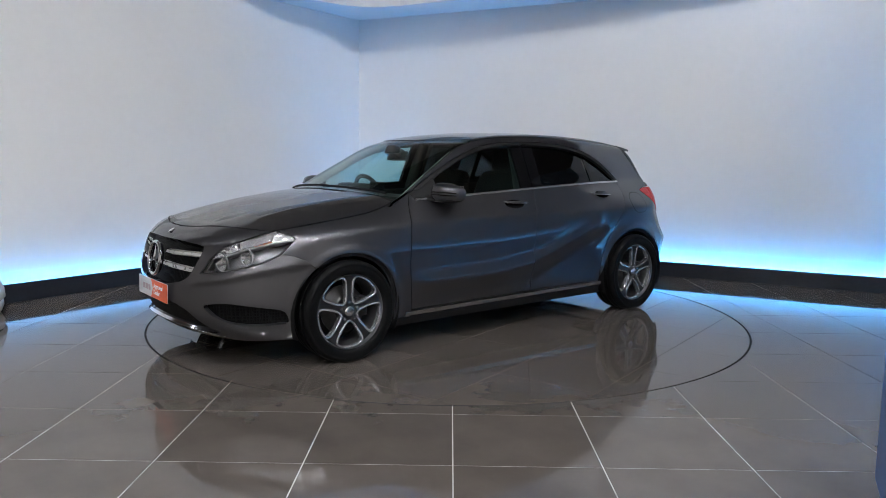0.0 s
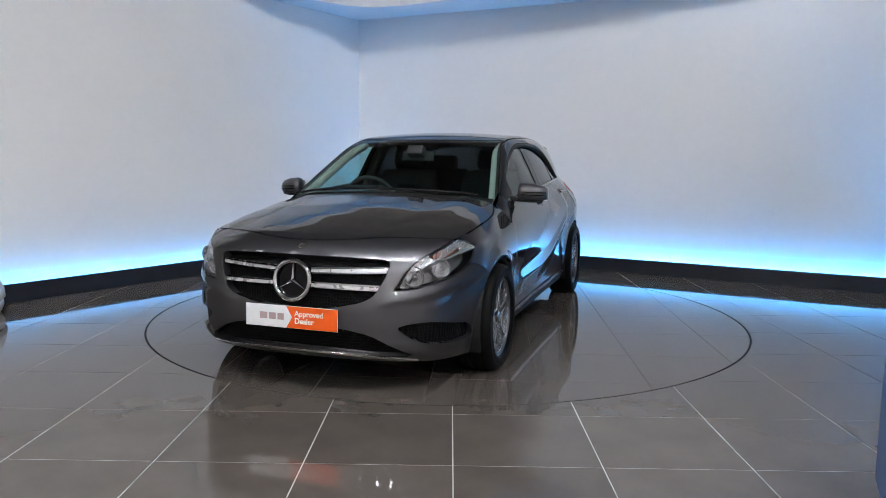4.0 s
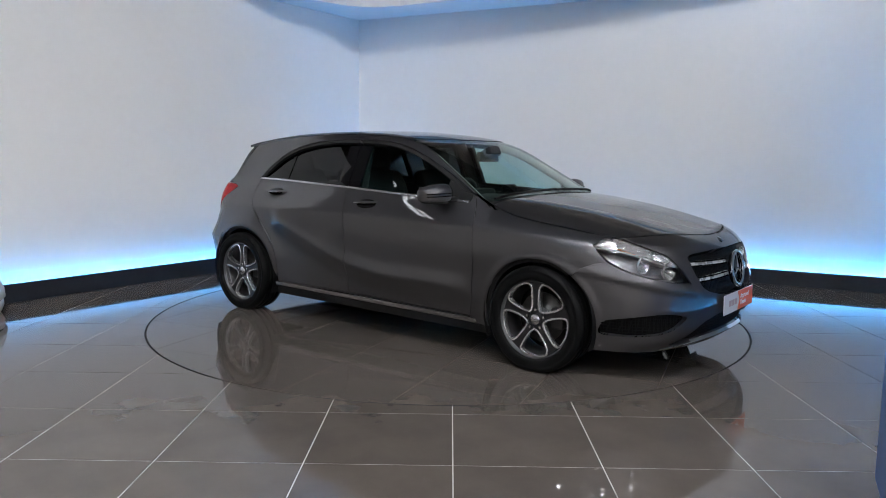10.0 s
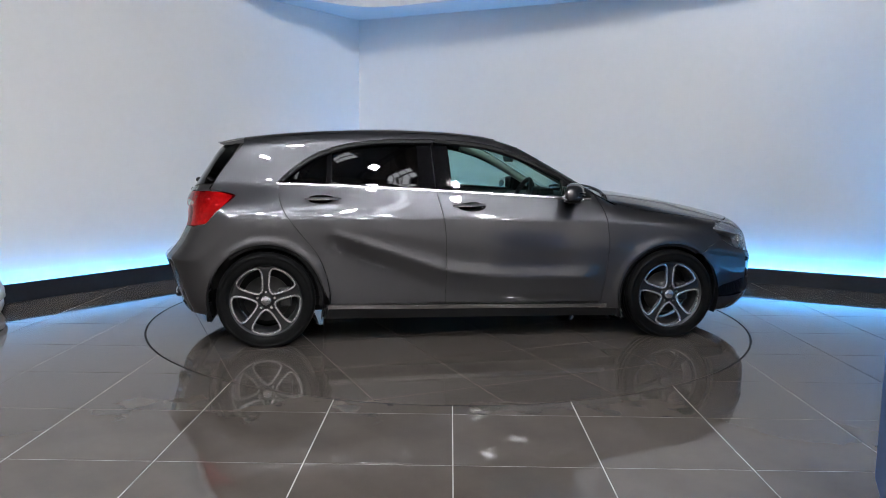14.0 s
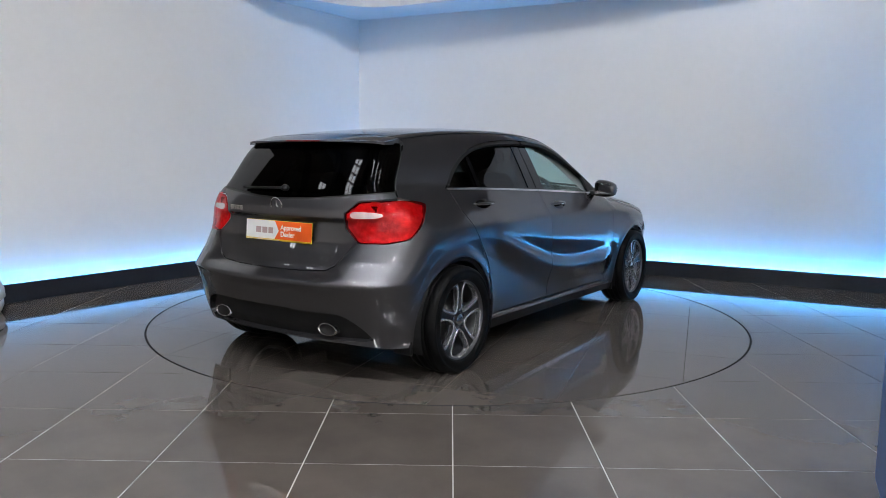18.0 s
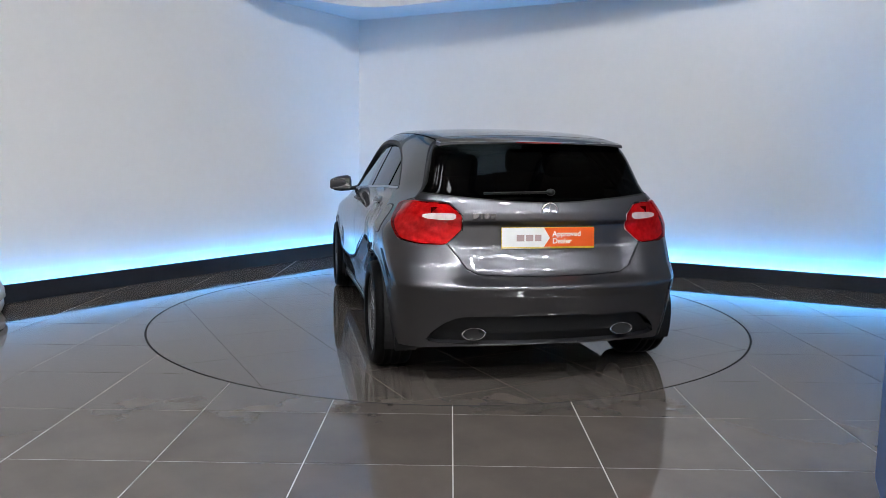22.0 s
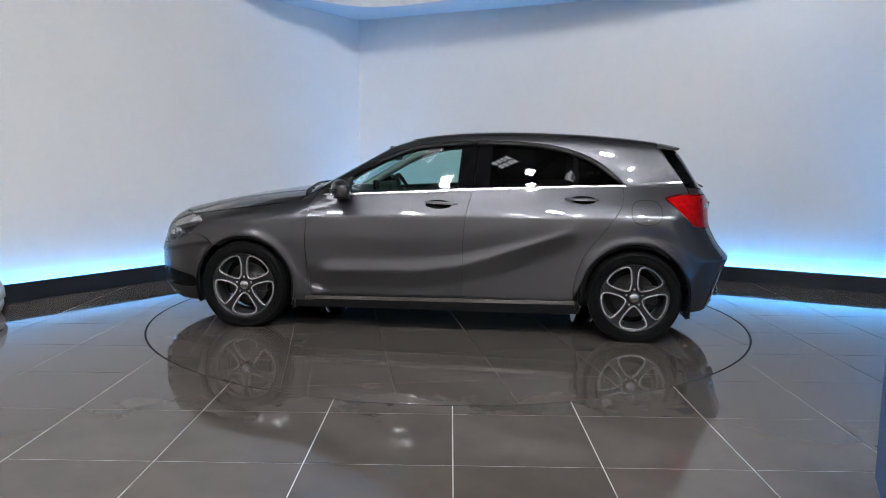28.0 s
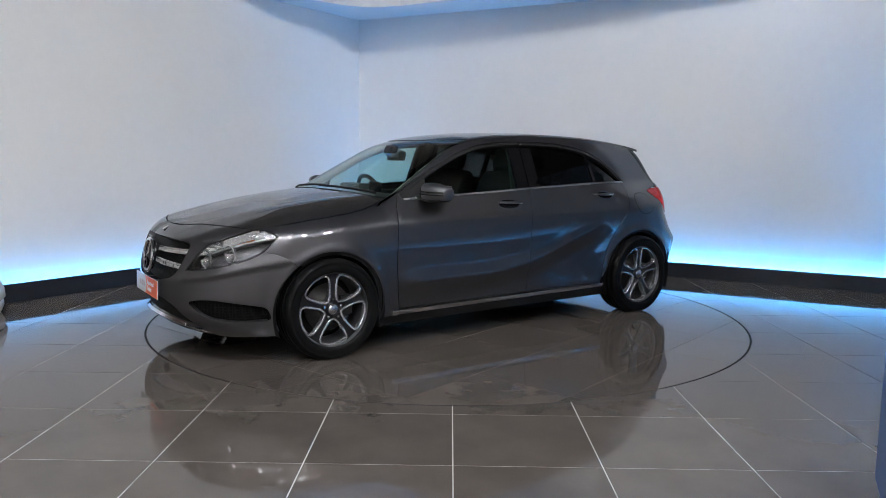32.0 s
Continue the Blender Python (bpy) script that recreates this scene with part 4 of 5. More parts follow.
panel("roof", [rf + mir(rf)], on_top, PAINT, car, step=0.02, label="smooth dark grey roof")

# ---- nose: bumper with its openings
def side_y(x, z):
    return float(on_side(np.array([(x, z)]))[0][1])


hf = [fa(*p) for p in hf3]
nose_half = [(0.0, float(hf3[-1][2]))] + [(a, z - 0.002) for a, z in hf[::-1][1:]] + [fa(1.80, 0.722, 0.790)] + hl[3:] \
    + [fa(1.70, 0.845, 0.655), fa(1.635, 0.868, 0.627)] + [fa(x, side_y(x, z), z) for x, z in arch(HXF, RAF, 51, -18, 14)] + [fa(1.71, 0.83, 0.165), fa(1.90, 0.70, 0.165), fa(2.05, 0.45, 0.178), (0.0, 0.185)]
GR = [(0.0, 0.712), (0.25, 0.712), (0.44, 0.705), (0.487, 0.695), (0.478, 0.64), (0.455, 0.585), (0.418, 0.525), (0.36, 0.495), (0.22, 0.466), (0.0, 0.453)]
IN = [(0.0, 0.368), (0.27, 0.360), (0.41, 0.330), (0.52, 0.265), (0.60, 0.212), (0.45, 0.215), (0.2, 0.228), (0.0, 0.232)]
FG = [(0.535, 0.370), (0.60, 0.388), (0.68, 0.392), (0.76, 0.372), (0.835, 0.345), (0.842, 0.268), (0.76, 0.264), (0.66, 0.282), (0.60, 0.315)]
gr_loop, in_loop = both([fyz(*p) for p in GR]), both([fyz(*p) for p in IN])
fg_loop = rounded([fyz(*p) for p in FG], 2, keep=0.18)
shelf_z = table([0.40, 0.50, 0.67, 0.86], [0.480, 0.502, 0.532, 0.612], 0.03)


def shelf(P):
    """The soft shelf under the headlamps, which ends in a crease."""
    a = np.abs(P[:, 1])
    d = P[:, 2] - shelf_z(a)
    k = np.clip((a - 0.42) / 0.10, 0, 1) * np.clip((0.875 - a) / 0.03, 0, 1)
    return 0.010 * k * k * (3 - 2 * k) * np.where(d > 0, np.exp(-(d / 0.045) ** 2), np.exp(-(d / 0.022) ** 2))


front_bumper = panel("front_bumper", [both(nose_half), rounded(gr_loop, 1, keep=0.15), rounded(in_loop, 1, keep=0.15), fg_loop, [(-u, v) for u, v in fg_loop]], on_front, PAINT, car, step=0.0138, flange=0.065, lip=0.0, raise_by=shelf,
                     label="dark grey front bumper with a wide lower intake")
panel("intake_mesh", [in_loop], on_front, MESH_BLACK, front_bumper, gap=0.001, deep=0.040, flange=0, step=0.013, label="black lower intake mesh")
panel("intake_mesh", [fg_loop], on_front, MESH_BLACK, front_bumper, gap=0.001, deep=0.032, flange=0, step=0.012, label="black side intake mesh")
panel("intake_mesh", [[(-u, v) for u, v in fg_loop]], on_front, MESH_BLACK, front_bumper, gap=0.001, deep=0.032, flange=0, step=0.012, label="black side intake mesh")
lipc = [fyz(y, 0.222 - 0.045 * (y / 0.6) ** 2) for y in np.linspace(-0.60, 0.60, 40)]
panel("intake_lip", [lipc + [(u, v + 0.012) for u, v in reversed(lipc)]], on_front, CHROME, front_bumper, gap=0, deep=-0.006, flange=0.02, lip=0, step=0.012, label="thin chrome intake lip")

# radiator grille with two pairs of louvres and a ringed emblem
grille = panel("radiator_grille", [gr_loop], on_front, MESH_BLACK, car, gap=-0.012, deep=0.05, flange=0, step=0.03, label="black radiator grille")
for z0, z1, yo in ((0.640, 0.652, 0.474), (0.570, 0.563, 0.442)):
    for s in (1, -1):
        c = [fyz(s * y, z0 + (z1 - z0) * (y - 0.09) / 0.38 - 0.012) for y in np.linspace(0.085, yo, 20)]
        d = [fyz(s * y, z0 + (z1 - z0) * (y - 0.09) / 0.38 + 0.016) for y in np.linspace(0.085, yo + 0.006, 20)]
        panel("louvre", [c + d[::-1]], on_front, LOUVRE, grille, gap=0, deep=0.012, flange=0.022, lip=0, step=0.012, label="silver grille louvre")
        e = [(u, v - 0.005) for u, v in d]
        panel("louvre_edge", [e + d[::-1]], on_front, CHROME, grille, gap=0, deep=0.007, flange=0.006, lip=0, step=0.012, label="bright chrome louvre edge")
        e = [(u, v + 0.004) for u, v in c]
        panel("louvre_edge", [c + e[::-1]], on_front, CHROME, grille, gap=0, deep=0.009, flange=0.006, lip=0, step=0.012, label="bright chrome louvre edge")


def ring_mesh(R, r, n=56, k=12, flat=1.0):
    V, F = [], []
    for i in range(n):
        a = 2 * math.pi * i / n
        for j in range(k):
            b = 2 * math.pi * j / k
            V.append(((R + r * math.cos(b)) * math.cos(a), (R + r * math.cos(b)) * math.sin(a), r * flat * math.sin(b)))
    for i in range(n):
        for j in range(k):
            F.append([i * k + j, ((i + 1) % n) * k + j, ((i + 1) % n) * k + (j + 1) % k, i * k + (j + 1) % k])
    return V, F


def emblem(R, r, m, mat):
    """A ring with three tapered rays: a plain shape."""
    V, F = ring_mesh(R, r, flat=0.9)
    for q in range(3):
        a = math.pi / 2 + q * 2 * math.pi / 3
        d, s = Vector((math.cos(a), math.sin(a), 0)), Vector((-math.sin(a), math.cos(a), 0))
        o = len(V)
        tip, wide, dep = R - r * 0.5, R * 0.17, r * 0.9
        back = d * -R * 0.085
        V += [tuple(d * tip), tuple(s * wide * 0.5 + d * R * 0.10), tuple(-s * wide * 0.5 + d * R * 0.10), tuple(Vector((0, 0, dep))), tuple(d * tip + Vector((0, 0, dep * 0.4)))]
        F += [[o, o + 4, o + 3, o + 1], [o, o + 2, o + 3, o + 4], [o, o + 1, o + 2]]
    return mesh_of("emblem", [m @ Vector(v) for v in V], F, mat, False)


cpart("emblem", emblem(0.098, 0.0115, pose(2.197, 0, 0.592) @ pose(0, 0, 0, 90 - 8, 0, 90), CHROME), None, grille, "chrome ring emblem with three rays")
cap = bmesh.new()
bmesh.ops.create_uvsphere(cap, u_segments=20, v_segments=8, radius=0.023, matrix=pose(2.088, 0, float(on_top(np.array([(2.088, 0.0)]))[0][2]) + 0.002, 0, 30, 0) @ Matrix.Diagonal((1, 1, 0.22, 1)))
cpart("bonnet_badge", cap, CHROME, car, "small round chrome badge", True)
dish = bmesh.new()
bmesh.ops.create_cone(dish, cap_ends=True, segments=40, radius1=0.096, radius2=0.096, depth=0.01, matrix=pose(2.180, 0, 0.592) @ pose(0, 0, 0, 90 - 8, 0, 90))
cpart("emblem_plate", dish, BLACK_GLOSS, grille, "black plate behind the emblem")

# ---- headlamps
heads = panel("headlamp", [hl_loop], on_front, LAMP_CLEAR, car, mirror=True, step=0.014, gap=0.003, flange=0.004, lip=0.002, label="clear headlamp with amber indicator")
for o in heads:
    o.visible_shadow = False
panel("lamp_surround", [grown(ccw(resample(hl_loop, 0.02)), 0.035), hl_loop], on_front, PAINT, heads, mirror=True, gap=0.0, deep=0.007, flange=0, step=0.014)
panel("housing", [hl_loop], on_front, LAMP_MID, heads, mirror=True, gap=0.0, deep=0.095, flange=0, step=0.02)
inner = lambda k, du, dv: [(sum(p[0] for p in hl) / len(hl) + (u - sum(p[0] for p in hl) / len(hl)) * k + du, sum(p[1] for p in hl) / len(hl) + (v - sum(p[1] for p in hl) / len(hl)) * k + dv) for u, v in hl_loop]
rim_l = hl_loop
panel("bezel", [rim_l, inner(0.87, 0.0, -0.002)], on_front, LAMP_GREY, heads, mirror=True, gap=0.004, deep=0.014, flange=0.05, lip=0, step=0.014, label="grey bezel")
FIN = [(1.69, 0.826, 0.742), (1.79, 0.757, 0.728), (1.90, 0.667, 0.688), (1.975, 0.590, 0.650)]
glints = lambda P: 0.0035 * np.abs((P[:, 1] * 55 - P[:, 2] * 30) % 2 - 1) + 0.0025 * np.abs((P[:, 2] * 90 + P[:, 1] * 20) % 2 - 1)
for seg in ([FIN[3], (2.012, 0.525, 0.632), (1.955, 0.570, 0.698), (1.915, 0.610, 0.722), (1.905, 0.648, 0.690)], [FIN[1], FIN[0], (1.672, 0.83, 0.752), (1.715, 0.806, 0.782), (1.775, 0.747, 0.793)]):
    panel("upper_reflector", [[fa(*p) for p in seg]], on_front, LAMP_SILVER, heads, mirror=True, gap=0.001, deep=0.016, flange=0.012, lip=0, step=0.007, raise_by=glints, label="faceted silver upper reflector")
brow = [(1.78, 0.750, 0.792), (1.81, 0.718, 0.780), (1.87, 0.655, 0.747), (1.915, 0.612, 0.720), (1.905, 0.648, 0.690), (1.85, 0.705, 0.707), (1.79, 0.757, 0.730)]
panel("indicator", [[fa(*p) for p in brow]], on_front, AMBER, heads, mirror=True, gap=0.001, deep=0.045, flange=0.01, lip=0, step=0.012, label="amber indicator insert")
panel("reflector_fin", [[fa(x, y, z + 0.003) for x, y, z in FIN] + [fa(x, y, z - 0.006) for x, y, z in FIN[::-1]]], on_front, LAMP_GREY, heads, mirror=True, gap=0.0, deep=0.012, flange=0.05, lip=0, step=0.012)
for i in range(8):
    g = i / 7
    p = on_front(np.array([fa(1.790 + 0.112 * g, 0.742 - 0.108 * g, 0.762 - 0.055 * g)]), 0.014)[0]
    for s, h in ((1, heads[0]), (-1, heads[1])):
        cpart("indicator_fin", boxed(-0.032, 0.0, -0.0011, 0.0011, -0.021, 0.024, pose(p[0], s * p[1], p[2], 0, 0, -s * 8)), LAMP_SILVER, h)


def bowl(R, depth, m, n=28, k=8):
    V, F = [], []
    for j in range(k + 1):
        t = j / k
        V += [tuple(m @ Vector((-depth * (1 - t * t), R * t * math.cos(2 * math.pi * i / n), R * t * math.sin(2 * math.pi * i / n)))) for i in range(n)]
    for j in range(k):
        F += [[j * n + i, j * n + (i + 1) % n, (j + 1) * n + (i + 1) % n, (j + 1) * n + i] for i in range(n)]
    return mesh_of("bowl", V, F, LAMP_SILVER, True)


def ball(name, r, m, mat, parent, label=""):
    b = bmesh.new()
    bmesh.ops.create_uvsphere(b, u_segments=20, v_segments=10, radius=r, matrix=m)
    return cpart(name, b, mat, parent, label, True)


for s, h in ((1, heads[0]), (-1, heads[1])):
    for y, z, r in ((0.590, 0.618, 0.052), (0.700, 0.652, 0.048)):
        x = float(on_front(np.array([fyz(y, z)]), 0.045)[0][0])
        cpart("reflector", bowl(r, 0.055, pose(x, s * y, z, 0, 0, s * 16)), None, h, "silver reflector bowl")
        ball("bulb", 0.013, pose(x - 0.02, s * y, z), CHROME, h)
        V, F = ring_mesh(r, 0.004, 32, 8)
        mr = pose(x, s * y, z, 0, 0, s * 16) @ pose(0, 0, 0, 0, 90, 0)
        cpart("reflector_rim", mesh_of("reflector_rim", [mr @ Vector(v) for v in V], F, LAMP_GREY, True), None, h)

# ---- tail: bumper, tailgate, lamps, glass
tl_loop = rounded(tl, 2, keep=0.13)
tails = panel("tail_lamp", [tl_loop], on_rear, LAMP_RED, car, mirror=True, step=0.0127, gap=0.0025, deep=-0.004, flange=0.006, lip=0.0, label="red tail lamp with a clear centre band")
for o in tails:
    o.visible_shadow = False
facet = lambda P: 0.0022 * np.sin(P[:, 2] * 120) * np.sin(P[:, 1] * 60)
panel("housing", [tl_loop], on_rear, TAIL_INNER, tails, mirror=True, gap=0.004, deep=0.022, flange=0.01, lip=0, step=0.0095, raise_by=facet)
band = [ra(-1.855, 0.49, 0.922), ra(-1.85, 0.53, 0.926), ra(-1.80, 0.66, 0.922), ra(-1.80, 0.665, 0.898), ra(-1.85, 0.55, 0.888), ra(-1.87, 0.50, 0.893)]
panel("reversing_band", [rounded(band, 1)], on_rear, plain("pale_reversing_lens", (0.60, 0.46, 0.46), 0.15, vary=0.2, coat=1.0), tails, mirror=True, gap=0.0, deep=-0.0060, flange=0, step=0.009, label="clear pale reversing band")

TG = [ryz(0.0, 0.602), ryz(0.25, 0.604), ryz(0.40, 0.612), ryz(0.455, 0.640), ryz(0.49, 0.69), ryz(0.545, 0.763)]
qe3 = on_side(np.array([(-1.512, 1.295), (-1.57, 1.20), (-1.615, 1.14), (-1.655, 1.08), (-1.685, 1.03), (-1.70, 0.998)]))
qe = [ra(*p) for p in qe3]
tg_half = TG + tl[6:3:-1] + [tl[3], (tl[2][0] * 0.9, tl[2][1]), (qe[5][0] - 0.006, 0.996), (qe[4][0] - 0.006, 1.028), ryz(0.60, 1.02), ryz(0.45, 1.005), ryz(0.2, 0.985), ryz(0.0, 0.978)]
tailgate = panel("tailgate", [both(tg_half)], on_rear, PAINT, car, step=0.012, label="dark grey tailgate with a recess for the plate")
RG = [ryz(0.0, 0.984), ryz(0.2, 0.991), ryz(0.45, 1.011), ryz(0.60, 1.026), (qe[4][0] - 0.006, 1.034), (qe[3][0] - 0.006, 1.08), (qe[2][0] - 0.006, 1.14), (qe[1][0] - 0.006, 1.20), (qe[0][0] - 0.006, 1.290), ryz(0.3, 1.312), ryz(0.0, 1.320)]
panel("rear_window", [both(RG)], on_rear, PRIVACY_GLASS, tailgate, step=0.03, gap=0.002, deep=0.004, flange=0.004, lip=0.012, label="dark privacy rear window")
bump_half = [(u, v - 0.0) for u, v in TG] + [tl[7], tl[8]] + [ra(x, 0.86, z) for x, z in ((-1.732, 0.771), (-1.70, 0.71), (-1.655, 0.645), (-1.561, 0.592))] \
    + [ra(x, side_y(x, z), z) for x, z in arch(HXR, RAR, 126, 198, 14)] + [ra(-1.70, 0.82, 0.20), ra(-1.85, 0.70, 0.205), ra(-1.95, 0.5, 0.22), (0.0, 0.23)]
DF = [(0.0, 0.396), (0.40, 0.394), (0.50, 0.388), (0.56, 0.362), (0.63, 0.30), (0.66, 0.245), (0.45, 0.238), (0.0, 0.238)]
df_loop = rounded(both([ryz(*p) for p in DF]), 1, keep=0.2)
rear_bumper = panel("rear_bumper", [both(bump_half), df_loop], on_rear, PAINT, car, step=0.0138, flange=0.05, lip=0.0, label="dark grey rear bumper with a black lower insert")
panel("diffuser", [df_loop], on_rear, BLACK_PLASTIC, rear_bumper, gap=0.001, deep=0.034, flange=0, step=0.013, label="black diffuser insert")
for s in (1, -1):
    V, F = ring_mesh(0.052, 0.005, 40, 8, 2.2)
    mm = pose(-1.958, s * 0.418, 0.297) @ pose(0, 0, 0, 90, 0, 90) @ Matrix.Diagonal((1.18, 0.62, 1, 1))
    cpart("exhaust_tip", mesh_of("exhaust_tip", [mm @ Vector(v) for v in V], F, CHROME, True), None, rear_bumper, "oval chrome exhaust tip")
    # A capped black plug paints the dark hollow inside the tip.
    b = bmesh.new()
    bmesh.ops.create_cone(b, cap_ends=True, segments=30, radius1=0.048, radius2=0.048, depth=0.06, matrix=pose(-1.924, s * 0.418, 0.297) @ pose(0, 0, 0, 90, 0, 90) @ Matrix.Diagonal((1.18, 0.62, 1, 1)))
    cpart("exhaust_plug", b, SEAL, rear_bumper, "black plug standing in for the dark exhaust opening")

# spoiler lip over the rear window
sp_pts = [(-1.505, 0.0), (-1.500, 0.535), (-1.57, 0.550), (-1.630, 0.540), (-1.655, 0.50), (-1.697, 0.30), (-1.716, 0.0)]
sp = ccw(resample(sp_pts[:1] + sp_pts[1:] + mir(sp_pts[1:-1]), 0.02))
V2, F2 = fill([sp], 0.02, 0.02)
q = np.array(V2)
th = 0.007 + 0.022 * np.clip((q[:, 0] + 1.71) / 0.20, 0, 1)
zt = top_roof(q[:, 0], q[:, 1]) - 0.5 * np.maximum(np.abs(q[:, 1]) - 0.48, 0) ** 1.5 - 0.001
n = len(q)
V = [(x, y, z) for (x, y), z in zip(V2, zt)] + [(x, y, z - t) for (x, y), z, t in zip(V2, zt, th)]
F = F2 + [[k + n for k in f[::-1]] for f in F2]
ed = {}
for f in F2:
    for a, b in zip(f, f[1:] + f[:1]):
        ed[(a, b)] = 1
F += [[b, a, a + n, b + n][::-1] for a, b in ed if (b, a) not in ed]
spoiler = cpart("roof_spoiler", mesh_of("roof_spoiler", V, F, PAINT, False), None, car, "dark grey roof spoiler")
me = spoiler.data
me.polygons.foreach_set("use_smooth", [i < 2 * len(F2) for i in range(len(me.polygons))])
b = boxed(-1.720, -1.706, -0.13, 0.13, float(top_roof(np.array(-1.71), np.array(0.0))) - 0.0085, float(top_roof(np.array(-1.71), np.array(0.0))) - 0.002)
cpart("brake_light", b, plain("dark_red_lens", (0.25, 0.01, 0.01), 0.2, coat=1.0), spoiler, "narrow red high brake light")

# ---------------------------------------------------------------- wheels
def lathe(profile, n=64):
    """Turns a profile of (radius, y) round the wheel's axis, which lies along y."""
    V, F = [], []
    for r, y in profile:
        V += [(r * math.cos(2 * math.pi * i / n), y, r * math.sin(2 * math.pi * i / n)) for i in range(n)]
    for k in range(len(profile) - 1):
        F += [[k * n + i, (k + 1) * n + i, (k + 1) * n + (i + 1) % n, k * n + (i + 1) % n] for i in range(n)]
    return V, F


def sweep_closed(path, wide, face_y, deep):
    """A flat-faced band along a closed path in the wheel's plane; face_y gives the face's height over a radius."""
    n = len(path)
    P = np.array(path)
    t = np.roll(P, -1, 0) - np.roll(P, 1, 0)
    t /= np.linalg.norm(t, axis=1, keepdims=True)
    nn = np.stack([t[:, 1], -t[:, 0]], 1)
    V, F = [], []
    prof = [(-wide / 2, -deep), (-wide / 2, -0.002), (-wide / 2 + 0.002, 0.0), (wide / 2 - 0.002, 0.0), (wide / 2, -0.002), (wide / 2, -deep)]
    for o, dy in prof:
        for (x, z), (a, b) in zip(P, nn):
            px, pz = x + a * o, z + b * o
            V.append((px, face_y(math.hypot(px, pz)) + dy, pz))
    for k in range(len(prof) - 1):
        F += [[k * n + i, (k + 1) * n + i, (k + 1) * n + (i + 1) % n, k * n + (i + 1) % n] for i in range(n)]
    return V, F


def recalc(me):
    b = bmesh.new()
    b.from_mesh(me)
    bmesh.ops.recalc_face_normals(b, faces=b.faces)
    b.to_mesh(me)
    b.free()
    return me


# the tread's blocks are cut between four grooves; y points out of the car
TYRE_PROFILE = [(0.221, -0.095), (0.235, -0.112), (0.270, -0.114), (0.298, -0.106), (0.309, -0.095), (0.3125, -0.070), (0.3135, -0.052), (0.307, -0.050), (0.307, -0.042), (0.3145, -0.040), (0.315, -0.012), (0.3085, -0.010), (0.3085, 0.010),
                (0.315, 0.012), (0.3145, 0.040), (0.307, 0.042), (0.307, 0.050), (0.3135, 0.052), (0.3115, 0.075), (0.306, 0.093), (0.293, 0.104), (0.284, 0.107), (0.2825, 0.1055), (0.270, 0.108), (0.250, 0.109), (0.236, 0.105), (0.2345, 0.1035), (0.230, 0.099), (0.226, 0.090), (0.223, 0.075)]
RIM_PROFILE = [(0.223, 0.074), (0.2295, 0.083), (0.2305, 0.088), (0.226, 0.090), (0.222, 0.083), (0.218, 0.066), (0.210, 0.050), (0.196, 0.02), (0.190, -0.06), (0.205, -0.09), (0.216, -0.094)]


def petal(turn, grow=0.0):
    """One of the five loops that the machined spoke edges draw."""
    side = [(0.056, 0.0), (0.066, 0.25), (0.085, 0.39), (0.115, 0.455), (0.15, 0.485), (0.188, 0.485), (0.210, 0.425), (0.2165, 0.26), (0.218, 0.0)]
    half = [(r, a) for r, a in side]
    loop = half + [(r, -a) for r, a in reversed(half[1:-1])]
    xy = [(r * math.cos(a + turn), r * math.sin(a + turn)) for r, a in loop]
    return rounded(xy, 2, keep=0.22)


FACE = lambda r: 0.074 + 0.006 * min(1.0, max(0.0, (r - 0.05) / 0.15)) ** 1.4


